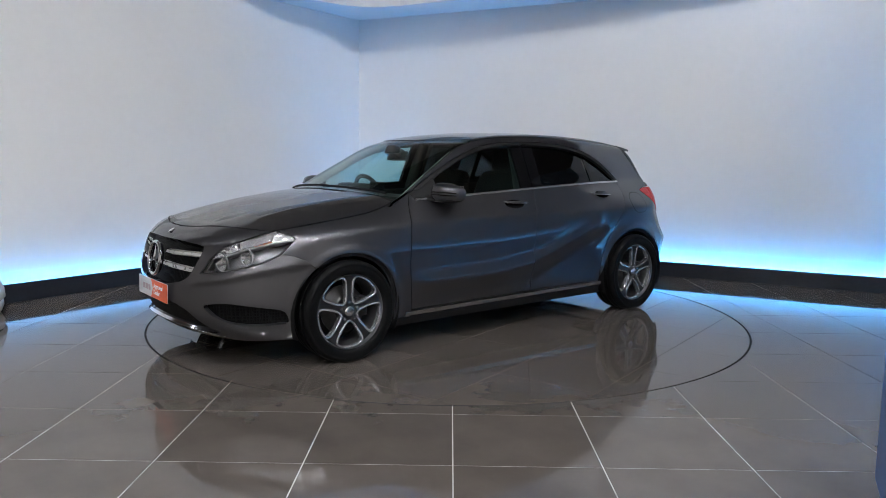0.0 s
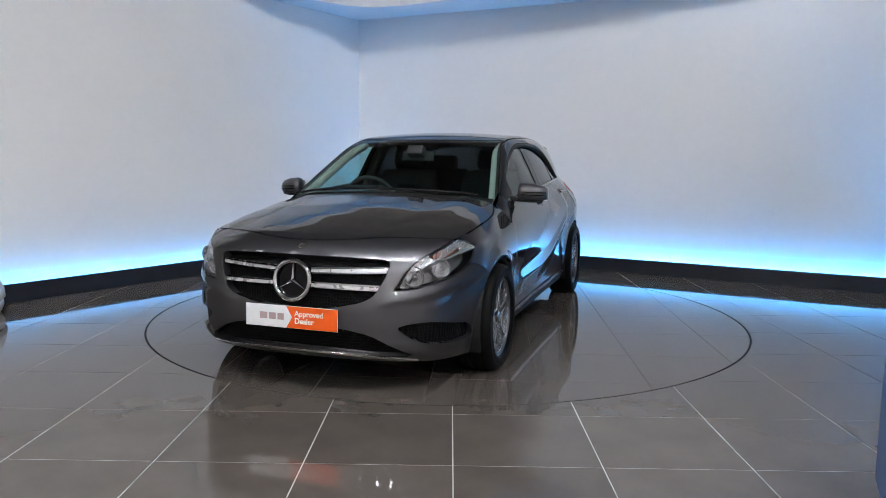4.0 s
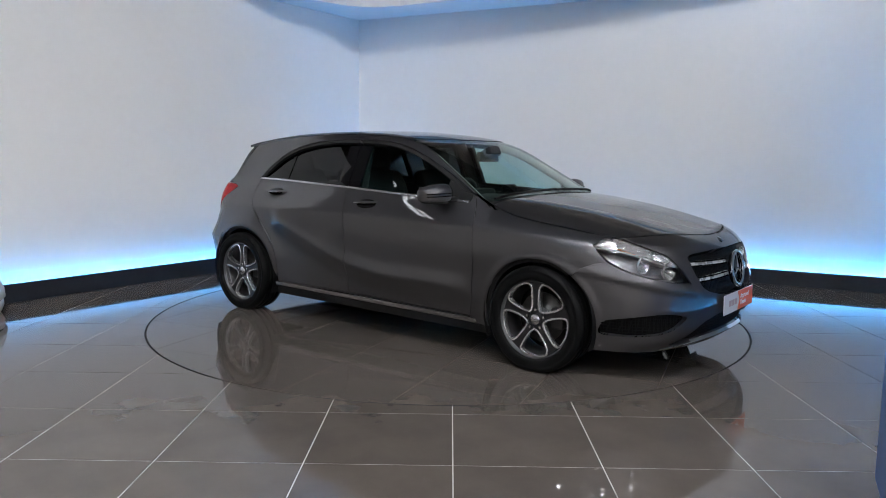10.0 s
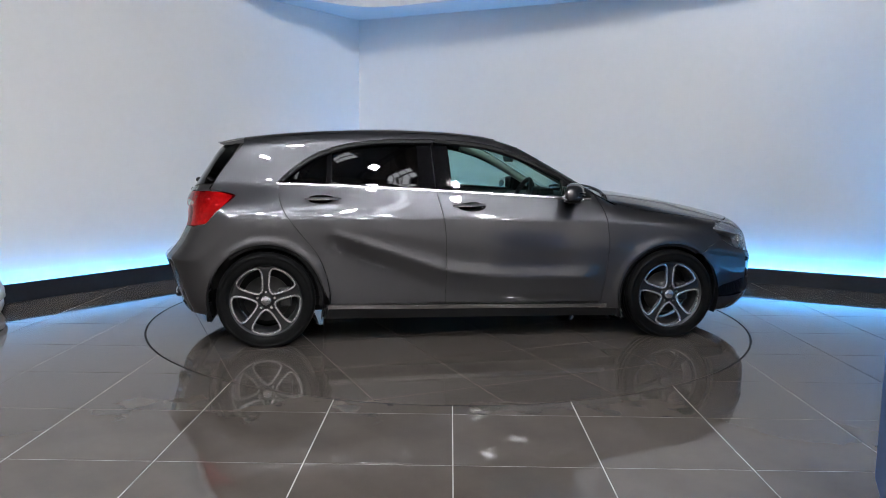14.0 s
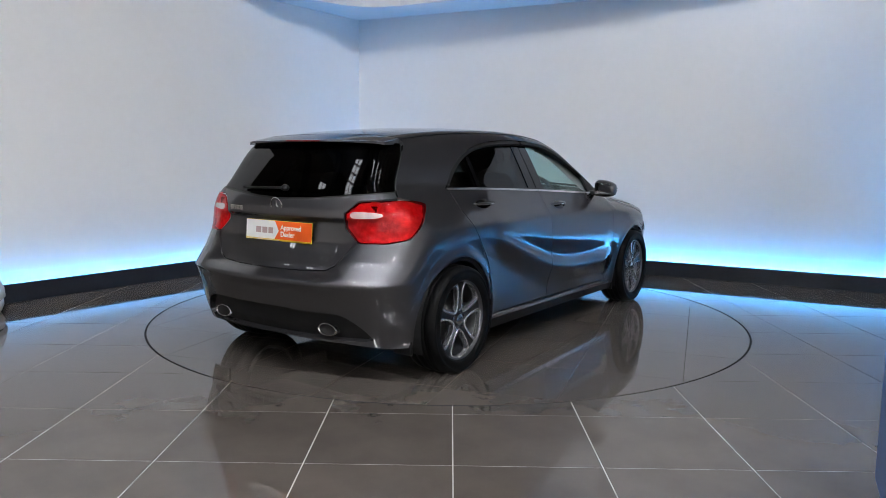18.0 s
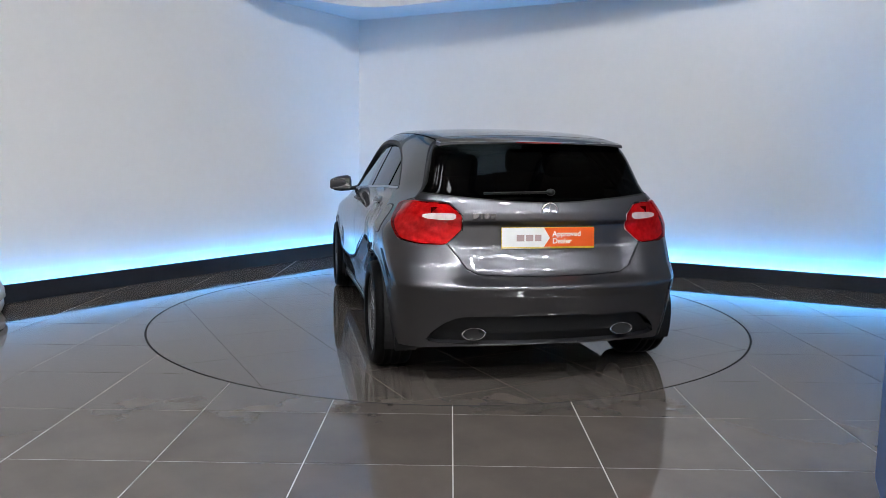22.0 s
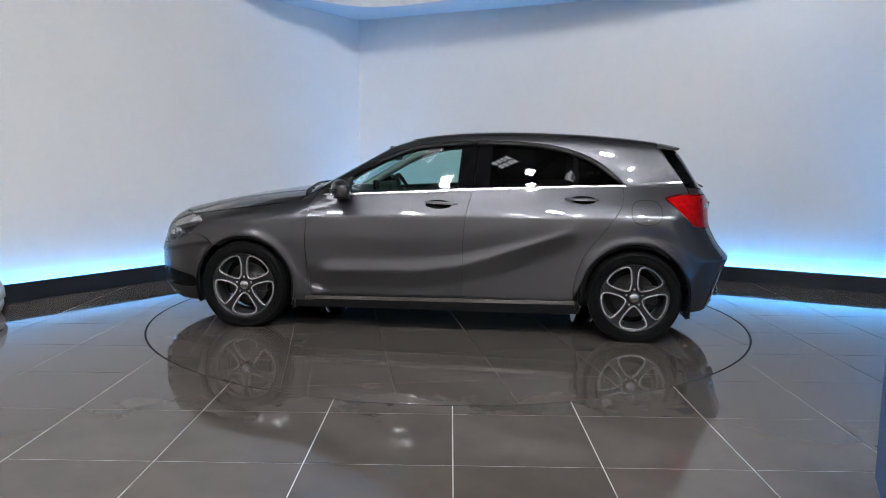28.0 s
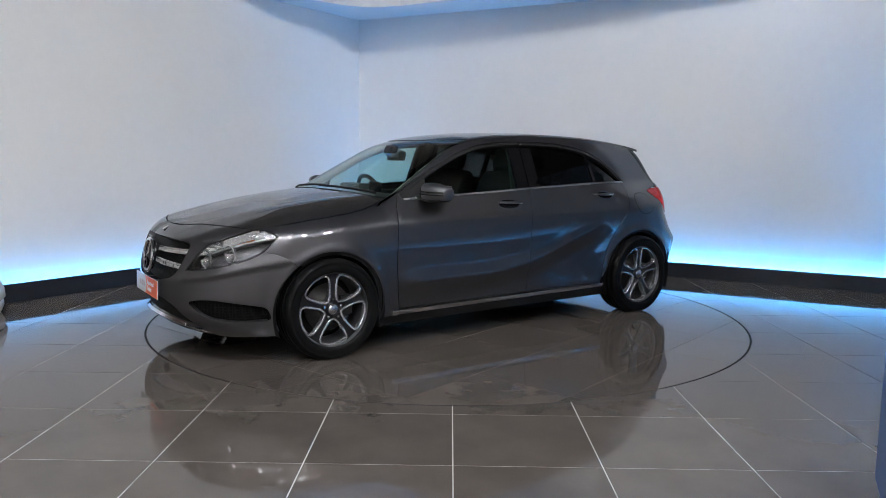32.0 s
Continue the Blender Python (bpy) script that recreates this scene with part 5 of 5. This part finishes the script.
def wheel(steer=0):
    e = new("wheel")
    part("tyre", recalc(mesh_of("tyre", *lathe([(r if r < 0.24 else 0.24 + (r - 0.24) * 0.935, y) for r, y in TYRE_PROFILE], 96), TYRE, True)), None, e, "black road tyre with a shallow tread")
    rim = part("rim", recalc(mesh_of("rim", *lathe(RIM_PROFILE, 80), RIM_BARREL, True)), None, e, "silver alloy rim")
    for q in range(5):
        a = -math.pi / 2 + q * 2 * math.pi / 5
        ob = part("spoke_edge", recalc(mesh_of("spoke_edge", *sweep_closed(petal(a), 0.0125, FACE, 0.030), ALLOY)), None, e, "bright machined spoke edge")
        # the dark web between two machined edges
        b = a + math.pi / 5
        pts = []
        for r, d in ((0.050, 0.42), (0.075, 0.30), (0.10, 0.20), (0.14, 0.155), (0.175, 0.145), (0.205, 0.19), (0.2215, 0.26)):
            pts.append((r, d))
        loop = [(r * math.cos(b - d), r * math.sin(b - d)) for r, d in pts] + [(r * math.cos(b + d), r * math.sin(b + d)) for r, d in reversed(pts)]
        n = len(loop)
        V = [(x, FACE(math.hypot(x, z)) - 0.010, z) for x, z in loop] + [(x, FACE(math.hypot(x, z)) - 0.045, z) for x, z in loop]
        half = n // 2
        F = [[i, i + 1, n - 2 - i, n - 1 - i] for i in range(half - 1)] + [[i, (i + 1) % n, n + (i + 1) % n, n + i] for i in range(n)]
        part("spoke", recalc(mesh_of("spoke", V, F, RIM_DARK)), None, e, "dark grey spoke web")
        c, s = math.cos(a), math.sin(a)
        b2 = bmesh.new()
        bmesh.ops.create_cone(b2, cap_ends=True, segments=12, radius1=0.0085, radius2=0.0085, depth=0.012, matrix=pose(0.056 * math.cos(b), FACE(0.056) - 0.006, 0.056 * math.sin(b), 90, 0, 0))
        part("wheel_bolt", b2, SATIN, e)
    hub = recalc(mesh_of("hub", *lathe([(0.001, FACE(0.05) + 0.002), (0.034, FACE(0.05) + 0.001), (0.037, FACE(0.05) - 0.002), (0.037, FACE(0.05) - 0.012), (0.066, FACE(0.05) - 0.014), (0.072, 0.0)], 40), RIM_DARK, True))
    part("hub", hub, None, e, "dark wheel hub")
    cp_ = recalc(mesh_of("hub_cap", *lathe([(0.001, FACE(0.05) + 0.008), (0.018, FACE(0.05) + 0.0072), (0.028, FACE(0.05) + 0.0045), (0.0315, FACE(0.05) + 0.001)], 36), SATIN, True))
    part("hub_cap", cp_, None, e, "round silver hub cap")
    disc = recalc(mesh_of("brake_disc", *lathe([(0.05, 0.02), (0.085, 0.022), (0.087, -0.004), (0.145, -0.004), (0.147, -0.012), (0.145, -0.020), (0.05, -0.02)], 56), DISC_IRON, True))
    part("brake_disc", disc, None, e, "worn iron brake disc")
    part("brake_caliper", boxed(-0.155, -0.075, -0.045, 0.030, -0.05, 0.07, None, 0.012), RIM_DARK, e, "dark brake caliper")
    back = mesh_of("well_back", *lathe([(0.001, -0.10), (0.19, -0.10)], 40), SEAL)
    part("inner_face", recalc(back), None, e)
    return e


wheel_l = wheel()
wheel_l.parent = car
WHEEL_Y, HUB_Z = 0.786, 0.3035
wheel_l.matrix_basis = pose(OX + HXF, OY + WHEEL_Y, HUB_Z)
wheel_l["label"] = "alloy wheel with five paired machined spokes"
for x, s in ((HXR, 1), (HXF, -1), (HXR, -1)):
    copy_thing(wheel_l, pose(OX + x, OY + s * WHEEL_Y, HUB_Z, 0, 0, 0 if s > 0 else 180))

# wheel wells and the dark underbody
for hx, r in ((HXF, RAF), (HXR, RAR)):
    for s in (1, -1):
        V, F, n = [], [], 30
        for y in (0.855, 0.50):
            V += [(hx + (r + 0.012) * math.cos(radians(-22 + 224 * i / n)), s * y, 0.303 + (r + 0.012) * math.sin(radians(-22 + 224 * i / n))) for i in range(n + 1)]
        F = [[i, i + 1, n + 2 + i, n + 1 + i] for i in range(n)] + [[n + 1 + i for i in range(n + 1)]]
        cpart("wheel_well", mesh_of("wheel_well", V, F, BLACK_PLASTIC, False), None, car, "black wheel well liner")
cpart("underbody", boxed(-1.0, 1.0, -0.79, 0.79, 0.165, 0.235, None, 0.02), BLACK_PLASTIC, car, "black underbody shield")
cpart("underbody", boxed(1.0, 1.98, -0.49, 0.49, 0.175, 0.30, None, 0.02), BLACK_PLASTIC, car)
cpart("underbody", boxed(-1.86, -1.0, -0.49, 0.49, 0.235, 0.33, None, 0.02), BLACK_PLASTIC, car)
cpart("silencer", boxed(-1.83, -1.52, -0.40, 0.40, 0.215, 0.29, None, 0.03), DISC_IRON, car, "grey exhaust silencer")
for x, z0, z1, t in ((0.985, 0.145, 0.27, 6), (-1.715, 0.160, 0.34, 0)):
    for s in (1, -1):
        b = bmesh.new()
        box(b, -0.011, 0.011, -0.06, 0.06, z0, z1, pose(x, s * (0.768 if x > 0 else 0.738), 0, 0, t, 0), 0.007)
        cpart("mud_flap", b, BLACK_PLASTIC, car, "black rubber mud flap")

# ---------------------------------------------------------------- mirrors, handles, caps, wiper
def blob(stations, n=28, power=2.6):
    """A closed skin through rounded cross-sections (along y: y, x, z, half depth, half height)."""
    V, F = [], []
    for y, x, z, a, b in stations:
        for i in range(n):
            t = 2 * math.pi * i / n
            c, s = math.cos(t), math.sin(t)
            V.append((x + a * math.copysign(abs(c) ** (2 / power), c), y, z + b * math.copysign(abs(s) ** (2 / power), s)))
    for k in range(len(stations) - 1):
        F += [[k * n + i, (k + 1) * n + i, (k + 1) * n + (i + 1) % n, k * n + (i + 1) % n] for i in range(n)]
    F += [[i for i in range(n)], [(len(stations) - 1) * n + n - 1 - i for i in range(n)]]
    return V, F


MIRROR = [(0.805, 0.665, 0.985, 0.030, 0.040), (0.815, 0.655, 0.992, 0.055, 0.056), (0.840, 0.645, 0.996, 0.068, 0.061), (0.90, 0.635, 0.994, 0.070, 0.058), (0.95, 0.618, 0.988, 0.062, 0.050), (0.978, 0.602, 0.984, 0.046, 0.041), (0.988, 0.592, 0.982, 0.026, 0.030)]
for s, d in ((1, front_doors[0]), (-1, front_doors[1])):
    V, F = blob(MIRROR)
    V = [(x, s * y, z) for x, y, z in V]
    shell = cpart("door_mirror", recalc(mesh_of("door_mirror", V, F, PAINT, True)), None, d, "dark grey door mirror with a repeater strip")
    V, F = blob([(0.825, 0.640, 0.940, 0.050, 0.012), (0.90, 0.632, 0.938, 0.056, 0.013), (0.955, 0.615, 0.942, 0.046, 0.010)], 20)
    cpart("mirror_base", recalc(mesh_of("mirror_base", [(x, s * y, z) for x, y, z in V], F, BLACK_PLASTIC, True)), None, d, "black mirror base")
    V, F = blob([(0.74, 0.675, 0.955, 0.040, 0.020), (0.80, 0.665, 0.948, 0.036, 0.016), (0.85, 0.650, 0.942, 0.034, 0.014)], 16)
    cpart("mirror_foot", recalc(mesh_of("mirror_foot", [(x, s * y, z) for x, y, z in V], F, BLACK_PLASTIC, True)), None, d, "black mirror foot")
    for z in (0.980, 0.997):
        V, F = blob([(0.835, 0.676, z, 0.046, 0.0050), (0.90, 0.669, z - 0.002, 0.046, 0.0054), (0.955, 0.645, z - 0.004, 0.044, 0.0050), (0.981, 0.619, z - 0.005, 0.037, 0.0034)], 16)
        cpart("repeater_strip", recalc(mesh_of("repeater_strip", [(x, s * y, z_) for x, y, z_ in V], F, BLACK_GLOSS, True)), None, d, "slim indicator repeater")
    g = bmesh.new()
    box(g, -0.002, 0.002, -0.070, 0.070, -0.042, 0.042, pose(0.572, s * 0.895, 0.992, 0, 0, s * 6), 0.002)
    cpart("mirror_glass", g, CHROME, d, "mirror glass")

for x0, z0, tilt, doors in ((-0.045, 0.898, -2.0, front_doors), (-0.990, 0.936, -1.0, rear_doors)):
    for s, d in ((1, doors[0]), (-1, doors[1])):
        surf = float(half_width(np.array(x0), np.array(z0)))
        # a black blister paints the recess's shade, with the bow of the handle over it
        b = bmesh.new()
        bmesh.ops.create_uvsphere(b, u_segments=28, v_segments=14, radius=1.0, matrix=pose(x0, s * (surf - 0.007), z0 - 0.008, s * 26, tilt, 0) @ Matrix.Diagonal((0.125, 0.014, 0.046, 1)))
        cpart("handle_recess_shade", b, BLACK_GLOSS, d, "gloss black shape painting the shade of the handle recess", True)
        V, F, n, k = [], [], 24, 10
        for i in range(n + 1):
            t = i / n
            x = x0 - 0.115 + 0.23 * t
            bow = math.sin(math.pi * t) ** 0.45
            y = surf - 0.012 + 0.036 * bow
            h, w = 0.0105 * (0.35 + 0.65 * bow), 0.0085 * (0.4 + 0.6 * bow)
            for j in range(k):
                a = 2 * math.pi * j / k
                V.append((x, s * (y + w * math.cos(a) - 0.40 * h * math.sin(a)), z0 + 0.010 + (x - x0) * math.tan(radians(-tilt)) + h * math.sin(a)))
        F = [[i * k + j, (i + 1) * k + j, (i + 1) * k + (j + 1) % k, i * k + (j + 1) % k] for i in range(n) for j in range(k)]
        F += [[j for j in range(k)], [n * k + k - 1 - j for j in range(k)]]
        grip = cpart("door_handle", recalc(mesh_of("door_handle", V, F, PAINT, True)), None, d, "dark grey door handle with a chrome edge")
        V, F, k2 = [], [], 6
        for i in range(n + 1):
            t = i / n
            x = x0 - 0.112 + 0.224 * t
            bow = math.sin(math.pi * t) ** 0.45
            y = surf - 0.012 + 0.036 * bow
            for j in range(k2):
                a = 2 * math.pi * j / k2
                V.append((x, s * (y + 0.0115 * bow + 0.0022 * math.cos(a)), z0 + 0.004 + (x - x0) * math.tan(radians(-tilt)) + 0.0024 * math.sin(a)))
        F = [[i * k2 + j, (i + 1) * k2 + j, (i + 1) * k2 + (j + 1) % k2, i * k2 + (j + 1) % k2] for i in range(n) for j in range(k2)]
        cpart("handle_trim", recalc(mesh_of("handle_trim", V, F, CHROME, True)), None, d, "chrome handle trim")

# fuel flap on the car's left flank: a rounded plate in its own joint
fl = [(-1.412 + 0.094 * math.copysign(abs(math.cos(t)) ** 0.75, math.cos(t)), 0.868 + 0.076 * math.copysign(abs(math.sin(t)) ** 0.75, math.sin(t))) for t in np.linspace(0, 2 * math.pi, 40, endpoint=False)]
panel("fuel_flap_joint", [grown(ccw(fl), 0.007)], on_side, SEAL, quarters[0], gap=0, deep=-0.0015, flange=0, step=0.02)
panel("fuel_flap", [fl], on_side, PAINT, quarters[0], gap=0.0, deep=-0.0030, flange=0, step=0.016, label="round-cornered fuel flap")

# wiper on the rear window and wipers under the windscreen
def rod(points, r, k=8):
    V, F = [], []
    P = [Vector(p) for p in points]
    for i, p in enumerate(P):
        t = (P[min(i + 1, len(P) - 1)] - P[max(i - 1, 0)]).normalized()
        u = t.orthogonal().normalized()
        w = t.cross(u)
        V += [tuple(p + r * (math.cos(2 * math.pi * j / k) * u + math.sin(2 * math.pi * j / k) * w)) for j in range(k)]
    F = [[i * k + j, (i + 1) * k + j, (i + 1) * k + (j + 1) % k, i * k + (j + 1) % k] for i in range(len(P) - 1) for j in range(k)]
    F += [[j for j in range(k)][::-1], [(len(P) - 1) * k + j for j in range(k)]]
    return V, F


wp = on_rear(np.array([ryz(y, 1.030 + 0.02 * (0.30 - y)) for y in np.linspace(-0.02, 0.34, 10)]), -0.016)
arm = cpart("rear_wiper", mesh_of("rear_wiper", *rod(wp, 0.007), BLACK_PLASTIC, True), None, tailgate, "black rear wiper")
b = bmesh.new()
bmesh.ops.create_uvsphere(b, u_segments=16, v_segments=8, radius=0.024, matrix=Matrix.Translation(wp[0]) @ Matrix.Diagonal((1, 1, 0.8, 1)))
cpart("wiper_pivot", b, BLACK_PLASTIC, tailgate, smooth=True)
for y0, y1 in ((-0.66, -0.02), (-0.05, 0.60)):
    wq = on_top(np.array([(1.005 - 0.10 * (y / 0.72) ** 2 - 0.02 * t, y) for t, y in zip(np.linspace(0, 1, 12), np.linspace(y0, y1, 12))]), -0.014)
    cpart("windscreen_wiper", mesh_of("windscreen_wiper", *rod(wq, 0.008), BLACK_PLASTIC, True), None, car, "black windscreen wiper")
cw = [(1.055 - 0.10 * (y / 0.72) ** 2, y) for y in np.linspace(-0.695, 0.695, 24)] + [(0.985 - 0.115 * (y / 0.72) ** 2, y) for y in np.linspace(0.695, -0.695, 24)]
panel("cowl_cover", [cw], on_top, BLACK_PLASTIC, car, gap=0, deep=0.012, flange=0, step=0.012, label="black cowl cover under the windscreen")

# ---------------------------------------------------------------- badges and plates
cpart("emblem", emblem(0.042, 0.0048, pose(-1.921, 0, 0.940) @ pose(0, 0, 0, 90 + 8, 0, -90), CHROME), None, tailgate, "small chrome ring emblem")
x = 0.415
for w in (0.032, 0.012, 0.026, 0.028):
    bb = boxed(-0.0025, 0.0025, -w / 2, w / 2, -0.0135, 0.0135, pose(float(tail(np.array(x - w / 2), np.array(0.912))) - 0.001, x - w / 2, 0.912, 0, -4, 0), 0.001)
    cpart("badge_bar", bb, CHROME, tailgate, "small chrome badge bar")
    x -= w + 0.008


def flat(loop, t, m, mat, name, parent, label=""):
    """A thin plate from an outline in the plate's own plane (x right, y up)."""
    V, F = slab([loop], t, t, 0.0)
    return cpart(name, mesh_of(name, [m @ Vector(v) for v in V], F, mat), None, parent, label)


def lettering(text, size, m, mat, name, parent, label=""):
    c = bpy.data.curves.new(name, "FONT")
    c.body, c.size, c.extrude, c.offset = text, size, 0.0004, size * 0.018
    c.materials.append(mat)
    ob = new(name, c)
    ob.parent = parent
    ob.matrix_basis = m
    if label:
        ob["label"] = label
    return ob


def plate(m, backing, label):
    """A dealer's show plate: white end, orange end with an arrow edge, and a plain-barred logo."""
    p = cpart("dealer_plate", boxed(-0.262, 0.262, -0.057, 0.057, -0.004, 0.0, m, 0.0015), backing, car, label)
    flat([(-0.26, -0.055), (0.01, -0.055), (0.045, 0.0), (0.01, 0.055), (-0.26, 0.055)], 0.0012, m, PLATE_WHITE, "white_field", p, "white end of the plate")
    flat([(-0.025, -0.055 if backing is PLATE_WHITE else -0.047), (0.26, -0.055 if backing is PLATE_WHITE else -0.047), (0.26, 0.055), (-0.025, 0.055), (0.008, 0.0)], 0.0022, m, PLATE_ORANGE, "orange_field", p, "orange end of the plate")
    for i, (x0, x1) in enumerate(((-0.178, -0.136), (-0.126, -0.086), (-0.076, -0.040))):
        flat([(x0, -0.017), (x1, -0.017), (x1, 0.017), (x0, 0.017)], 0.0020, m, PRINT_GREY, "logo_bar", p, "plain bar of the logo")
    for t, y in (("Approved", 0.008), ("Dealer", -0.030)):
        lettering(t, 0.040, m @ Matrix.Translation((0.022, y, 0.0028)), PRINT_WHITE, "lettering", p, "white printed word " + t)
    if backing is PLATE_YELLOW:
        for y in (-0.052,):
            flat([(-0.26, y), (0.26, y), (0.26, y + 0.004), (-0.26, y + 0.004)], 0.0026, m, PLATE_YELLOW, "yellow_edge", p, "yellow lower edge")
    return p


plate(pose(2.215, 0, 0.4045) @ pose(0, 0, 0, 90 - 1.5, 0, 90), PLATE_WHITE, "white and orange dealer plate on the front bumper")
plate(pose(-1.912, 0, 0.795) @ pose(0, 0, 0, 90 - 3.5, 0, -90), PLATE_YELLOW, "white and orange dealer plate on the tailgate")

# ---------------------------------------------------------------- the cabin, seen through the glass
cpart("cabin_floor", boxed(-1.55, 1.0, -0.70, 0.70, 0.24, 0.34), CABIN, car, "black cabin floor")
for s, d in ((1, front_doors[0]), (-1, front_doors[1])):
    cpart("door_card", boxed(-0.19, 0.86, 0.70 if s > 0 else -0.735, 0.735 if s > 0 else -0.70, 0.30, 0.94, None, 0.02), CABIN, d, "black door card")
for s, d in ((1, rear_doors[0]), (-1, rear_doors[1])):
    cpart("door_card", boxed(-1.20, -0.21, 0.68 if s > 0 else -0.715, 0.715 if s > 0 else -0.68, 0.30, 0.985, None, 0.02), CABIN, d, "black door card")
DASH = [(-0.70, 0.72, 0.84, 0.20, 0.10), (-0.66, 0.74, 0.84, 0.26, 0.125), (-0.35, 0.73, 0.845, 0.28, 0.135), (0.0, 0.75, 0.84, 0.29, 0.125), (0.35, 0.75, 0.84, 0.27, 0.12), (0.66, 0.74, 0.835, 0.25, 0.11), (0.70, 0.72, 0.83, 0.20, 0.09)]
V, F = blob(DASH, 32, 3.0)
dash = cpart("dashboard", recalc(mesh_of("dashboard", V, F, CABIN, True)), None, car, "black dashboard")
cpart("binnacle", boxed(0.50, 0.62, -0.52, -0.20, 0.90, 1.01, None, 0.03), CABIN, dash, "hooded instrument binnacle")
cpart("display_screen", boxed(0.575, 0.59, -0.085, 0.085, 0.945, 1.03, None, 0.004), BLACK_GLOSS, dash, "free-standing dark display")
wheel_m = pose(0.40, -0.36, 0.895) @ pose(0, 0, 0, 0, -66, 0)
V, F = ring_mesh(0.185, 0.016, 48, 12)
sw = cpart("steering_wheel", mesh_of("steering_wheel", [wheel_m @ Vector(v) for v in V], F, CABIN, True), None, car, "black steering wheel")
cpart("wheel_boss", boxed(-0.06, 0.06, -0.07, 0.07, -0.03, 0.012, wheel_m, 0.02), CABIN, sw, "airbag boss")
for a, l in ((90, 0.18), (-90, 0.18), (180, 0.18)):
    cpart("wheel_spoke", boxed(0.04, l, -0.016, 0.016, -0.014, 0.004, wheel_m @ pose(0, 0, 0, 0, 0, a), 0.004), SATIN, sw)


def seat(x, y, back=0.0, rear=False):
    w = 0.25
    V, F = blob([(-w, x, 0.50, 0.24, 0.06), (-w * 0.9, x, 0.51, 0.26, 0.085), (0, x, 0.50, 0.27, 0.085), (w * 0.9, x, 0.51, 0.26, 0.085), (w, x, 0.50, 0.24, 0.06)], 24, 3.2)
    e = cpart("seat_cushion", recalc(mesh_of("seat_cushion", [(a, b + y, c) for a, b, c in V], F, FABRIC, True)), None, car, "black cloth seat")
    V, F = blob([(-w, 0, 0, 0.055, 0.27), (-w * 0.88, -0.015, 0.01, 0.085, 0.31), (0, 0, 0.012, 0.075, 0.325), (w * 0.88, -0.015, 0.01, 0.085, 0.31), (w, 0, 0, 0.055, 0.27)], 24, 3.0)
    m = pose(x - 0.30, y, 0.80, 0, -16, 0)
    cpart("backrest", recalc(mesh_of("backrest", [m @ Vector(v) for v in V], F, FABRIC, True)), None, e, "black cloth backrest")
    V, F = blob([(-0.13, 0, 0, 0.035, 0.06), (-0.11, 0, 0, 0.05, 0.085), (0.11, 0, 0, 0.05, 0.085), (0.13, 0, 0, 0.035, 0.06)], 20, 2.8)
    m2 = m @ pose(0.015, 0, 0.41 if not rear else 0.36)
    cpart("headrest", recalc(mesh_of("headrest", [m2 @ Vector(v) for v in V], F, FABRIC, True)), None, e, "padded headrest")
    for yy in (-0.05, 0.05):
        cpart("headrest_post", boxed(-0.006, 0.006, yy - 0.006, yy + 0.006, 0.28, 0.42, m), SATIN, e)


for s in (-0.36, 0.36):
    seat(0.02, s)
    seat(-0.86, s, rear=True)
cpart("parcel_shelf", boxed(-1.72, -1.25, -0.60, 0.60, 0.955, 0.975, None, 0.006), CABIN, car, "black parcel shelf")
cpart("boot_lining", boxed(-1.80, -1.22, -0.62, 0.62, 0.34, 0.955), CABIN, car, "dark boot lining")
cpart("bulkhead", boxed(0.96, 1.0, -0.70, 0.70, 0.24, 0.86), CABIN, car, "dark bulkhead")
hl_pts = [(x, float(rail_y(x)) - 0.01) for x in np.linspace(0.10, -1.44, 16)]
panel("headliner", [[(0.20, 0.0)] + hl_pts + [(-1.46, 0.0)] + mir(hl_pts)], on_top, HEADLINER, car, gap=0, deep=0.035, flange=0, step=0.05, label="pale grey headliner")
for s in (1, -1):
    a3 = on_top(np.array([(x, float(rail_y(x)) - 0.03) for x in np.linspace(0.90, 0.12, 14)]), 0.05)
    cpart("pillar_trim", mesh_of("pillar_trim", *rod([(x, s * y, z) for x, y, z in a3], 0.030, 10), HEADLINER, True), None, car, "pale grey pillar trim")
    b3 = [(-0.21, s * 0.685, 0.95), (-0.235, s * 0.615, 1.15), (-0.26, s * 0.535, 1.33)]
    cpart("pillar_trim", mesh_of("pillar_trim", *rod(b3, 0.045, 10), CABIN, True), None, car, "black centre pillar trim")
cpart("rear_view_mirror", boxed(-0.012, 0.012, -0.12, 0.12, -0.035, 0.035, pose(0.40, 0.0, 1.22, 0, -10, 0), 0.01), CABIN, car, "black rear-view mirror")
cpart("sensor_cover", boxed(-0.05, 0.05, -0.06, 0.06, -0.05, 0.02, pose(0.42, 0, 1.262, 0, -26, 0), 0.015), CABIN, car, "black cover behind the windscreen")


# ---------------------------------------------------------------- what moves
def motions():
    # the table stands still for a second, turns steadily, and slows at the end
    start, rate = 219.2, 11.73
    ease = [(0.0, 219.2), (0.9, 219.2), (1.25, 221.0), (1.5, 223.0), (2.0, 227.9), (2.5, 233.5)]
    steady = [(t, 275.3 + rate * (t - 6.0)) for t in [3.0 + 1.0 * k for k in range(28)] + [30.5]]
    close = [(30.9, 567.9), (31.2, 570.6), (31.5, 572.7), (31.8, 574.3), (32.0, 575.0)]
    rows = [(t, pose(0, 0, 0, 0, 0, a)) for t, a in ease + steady + close]
    walk(turntable, [(t, Matrix.Translation((TABLE_X, TABLE_Y, 0)) @ m) for t, m in rows])
    walk(car, rows)


motions()
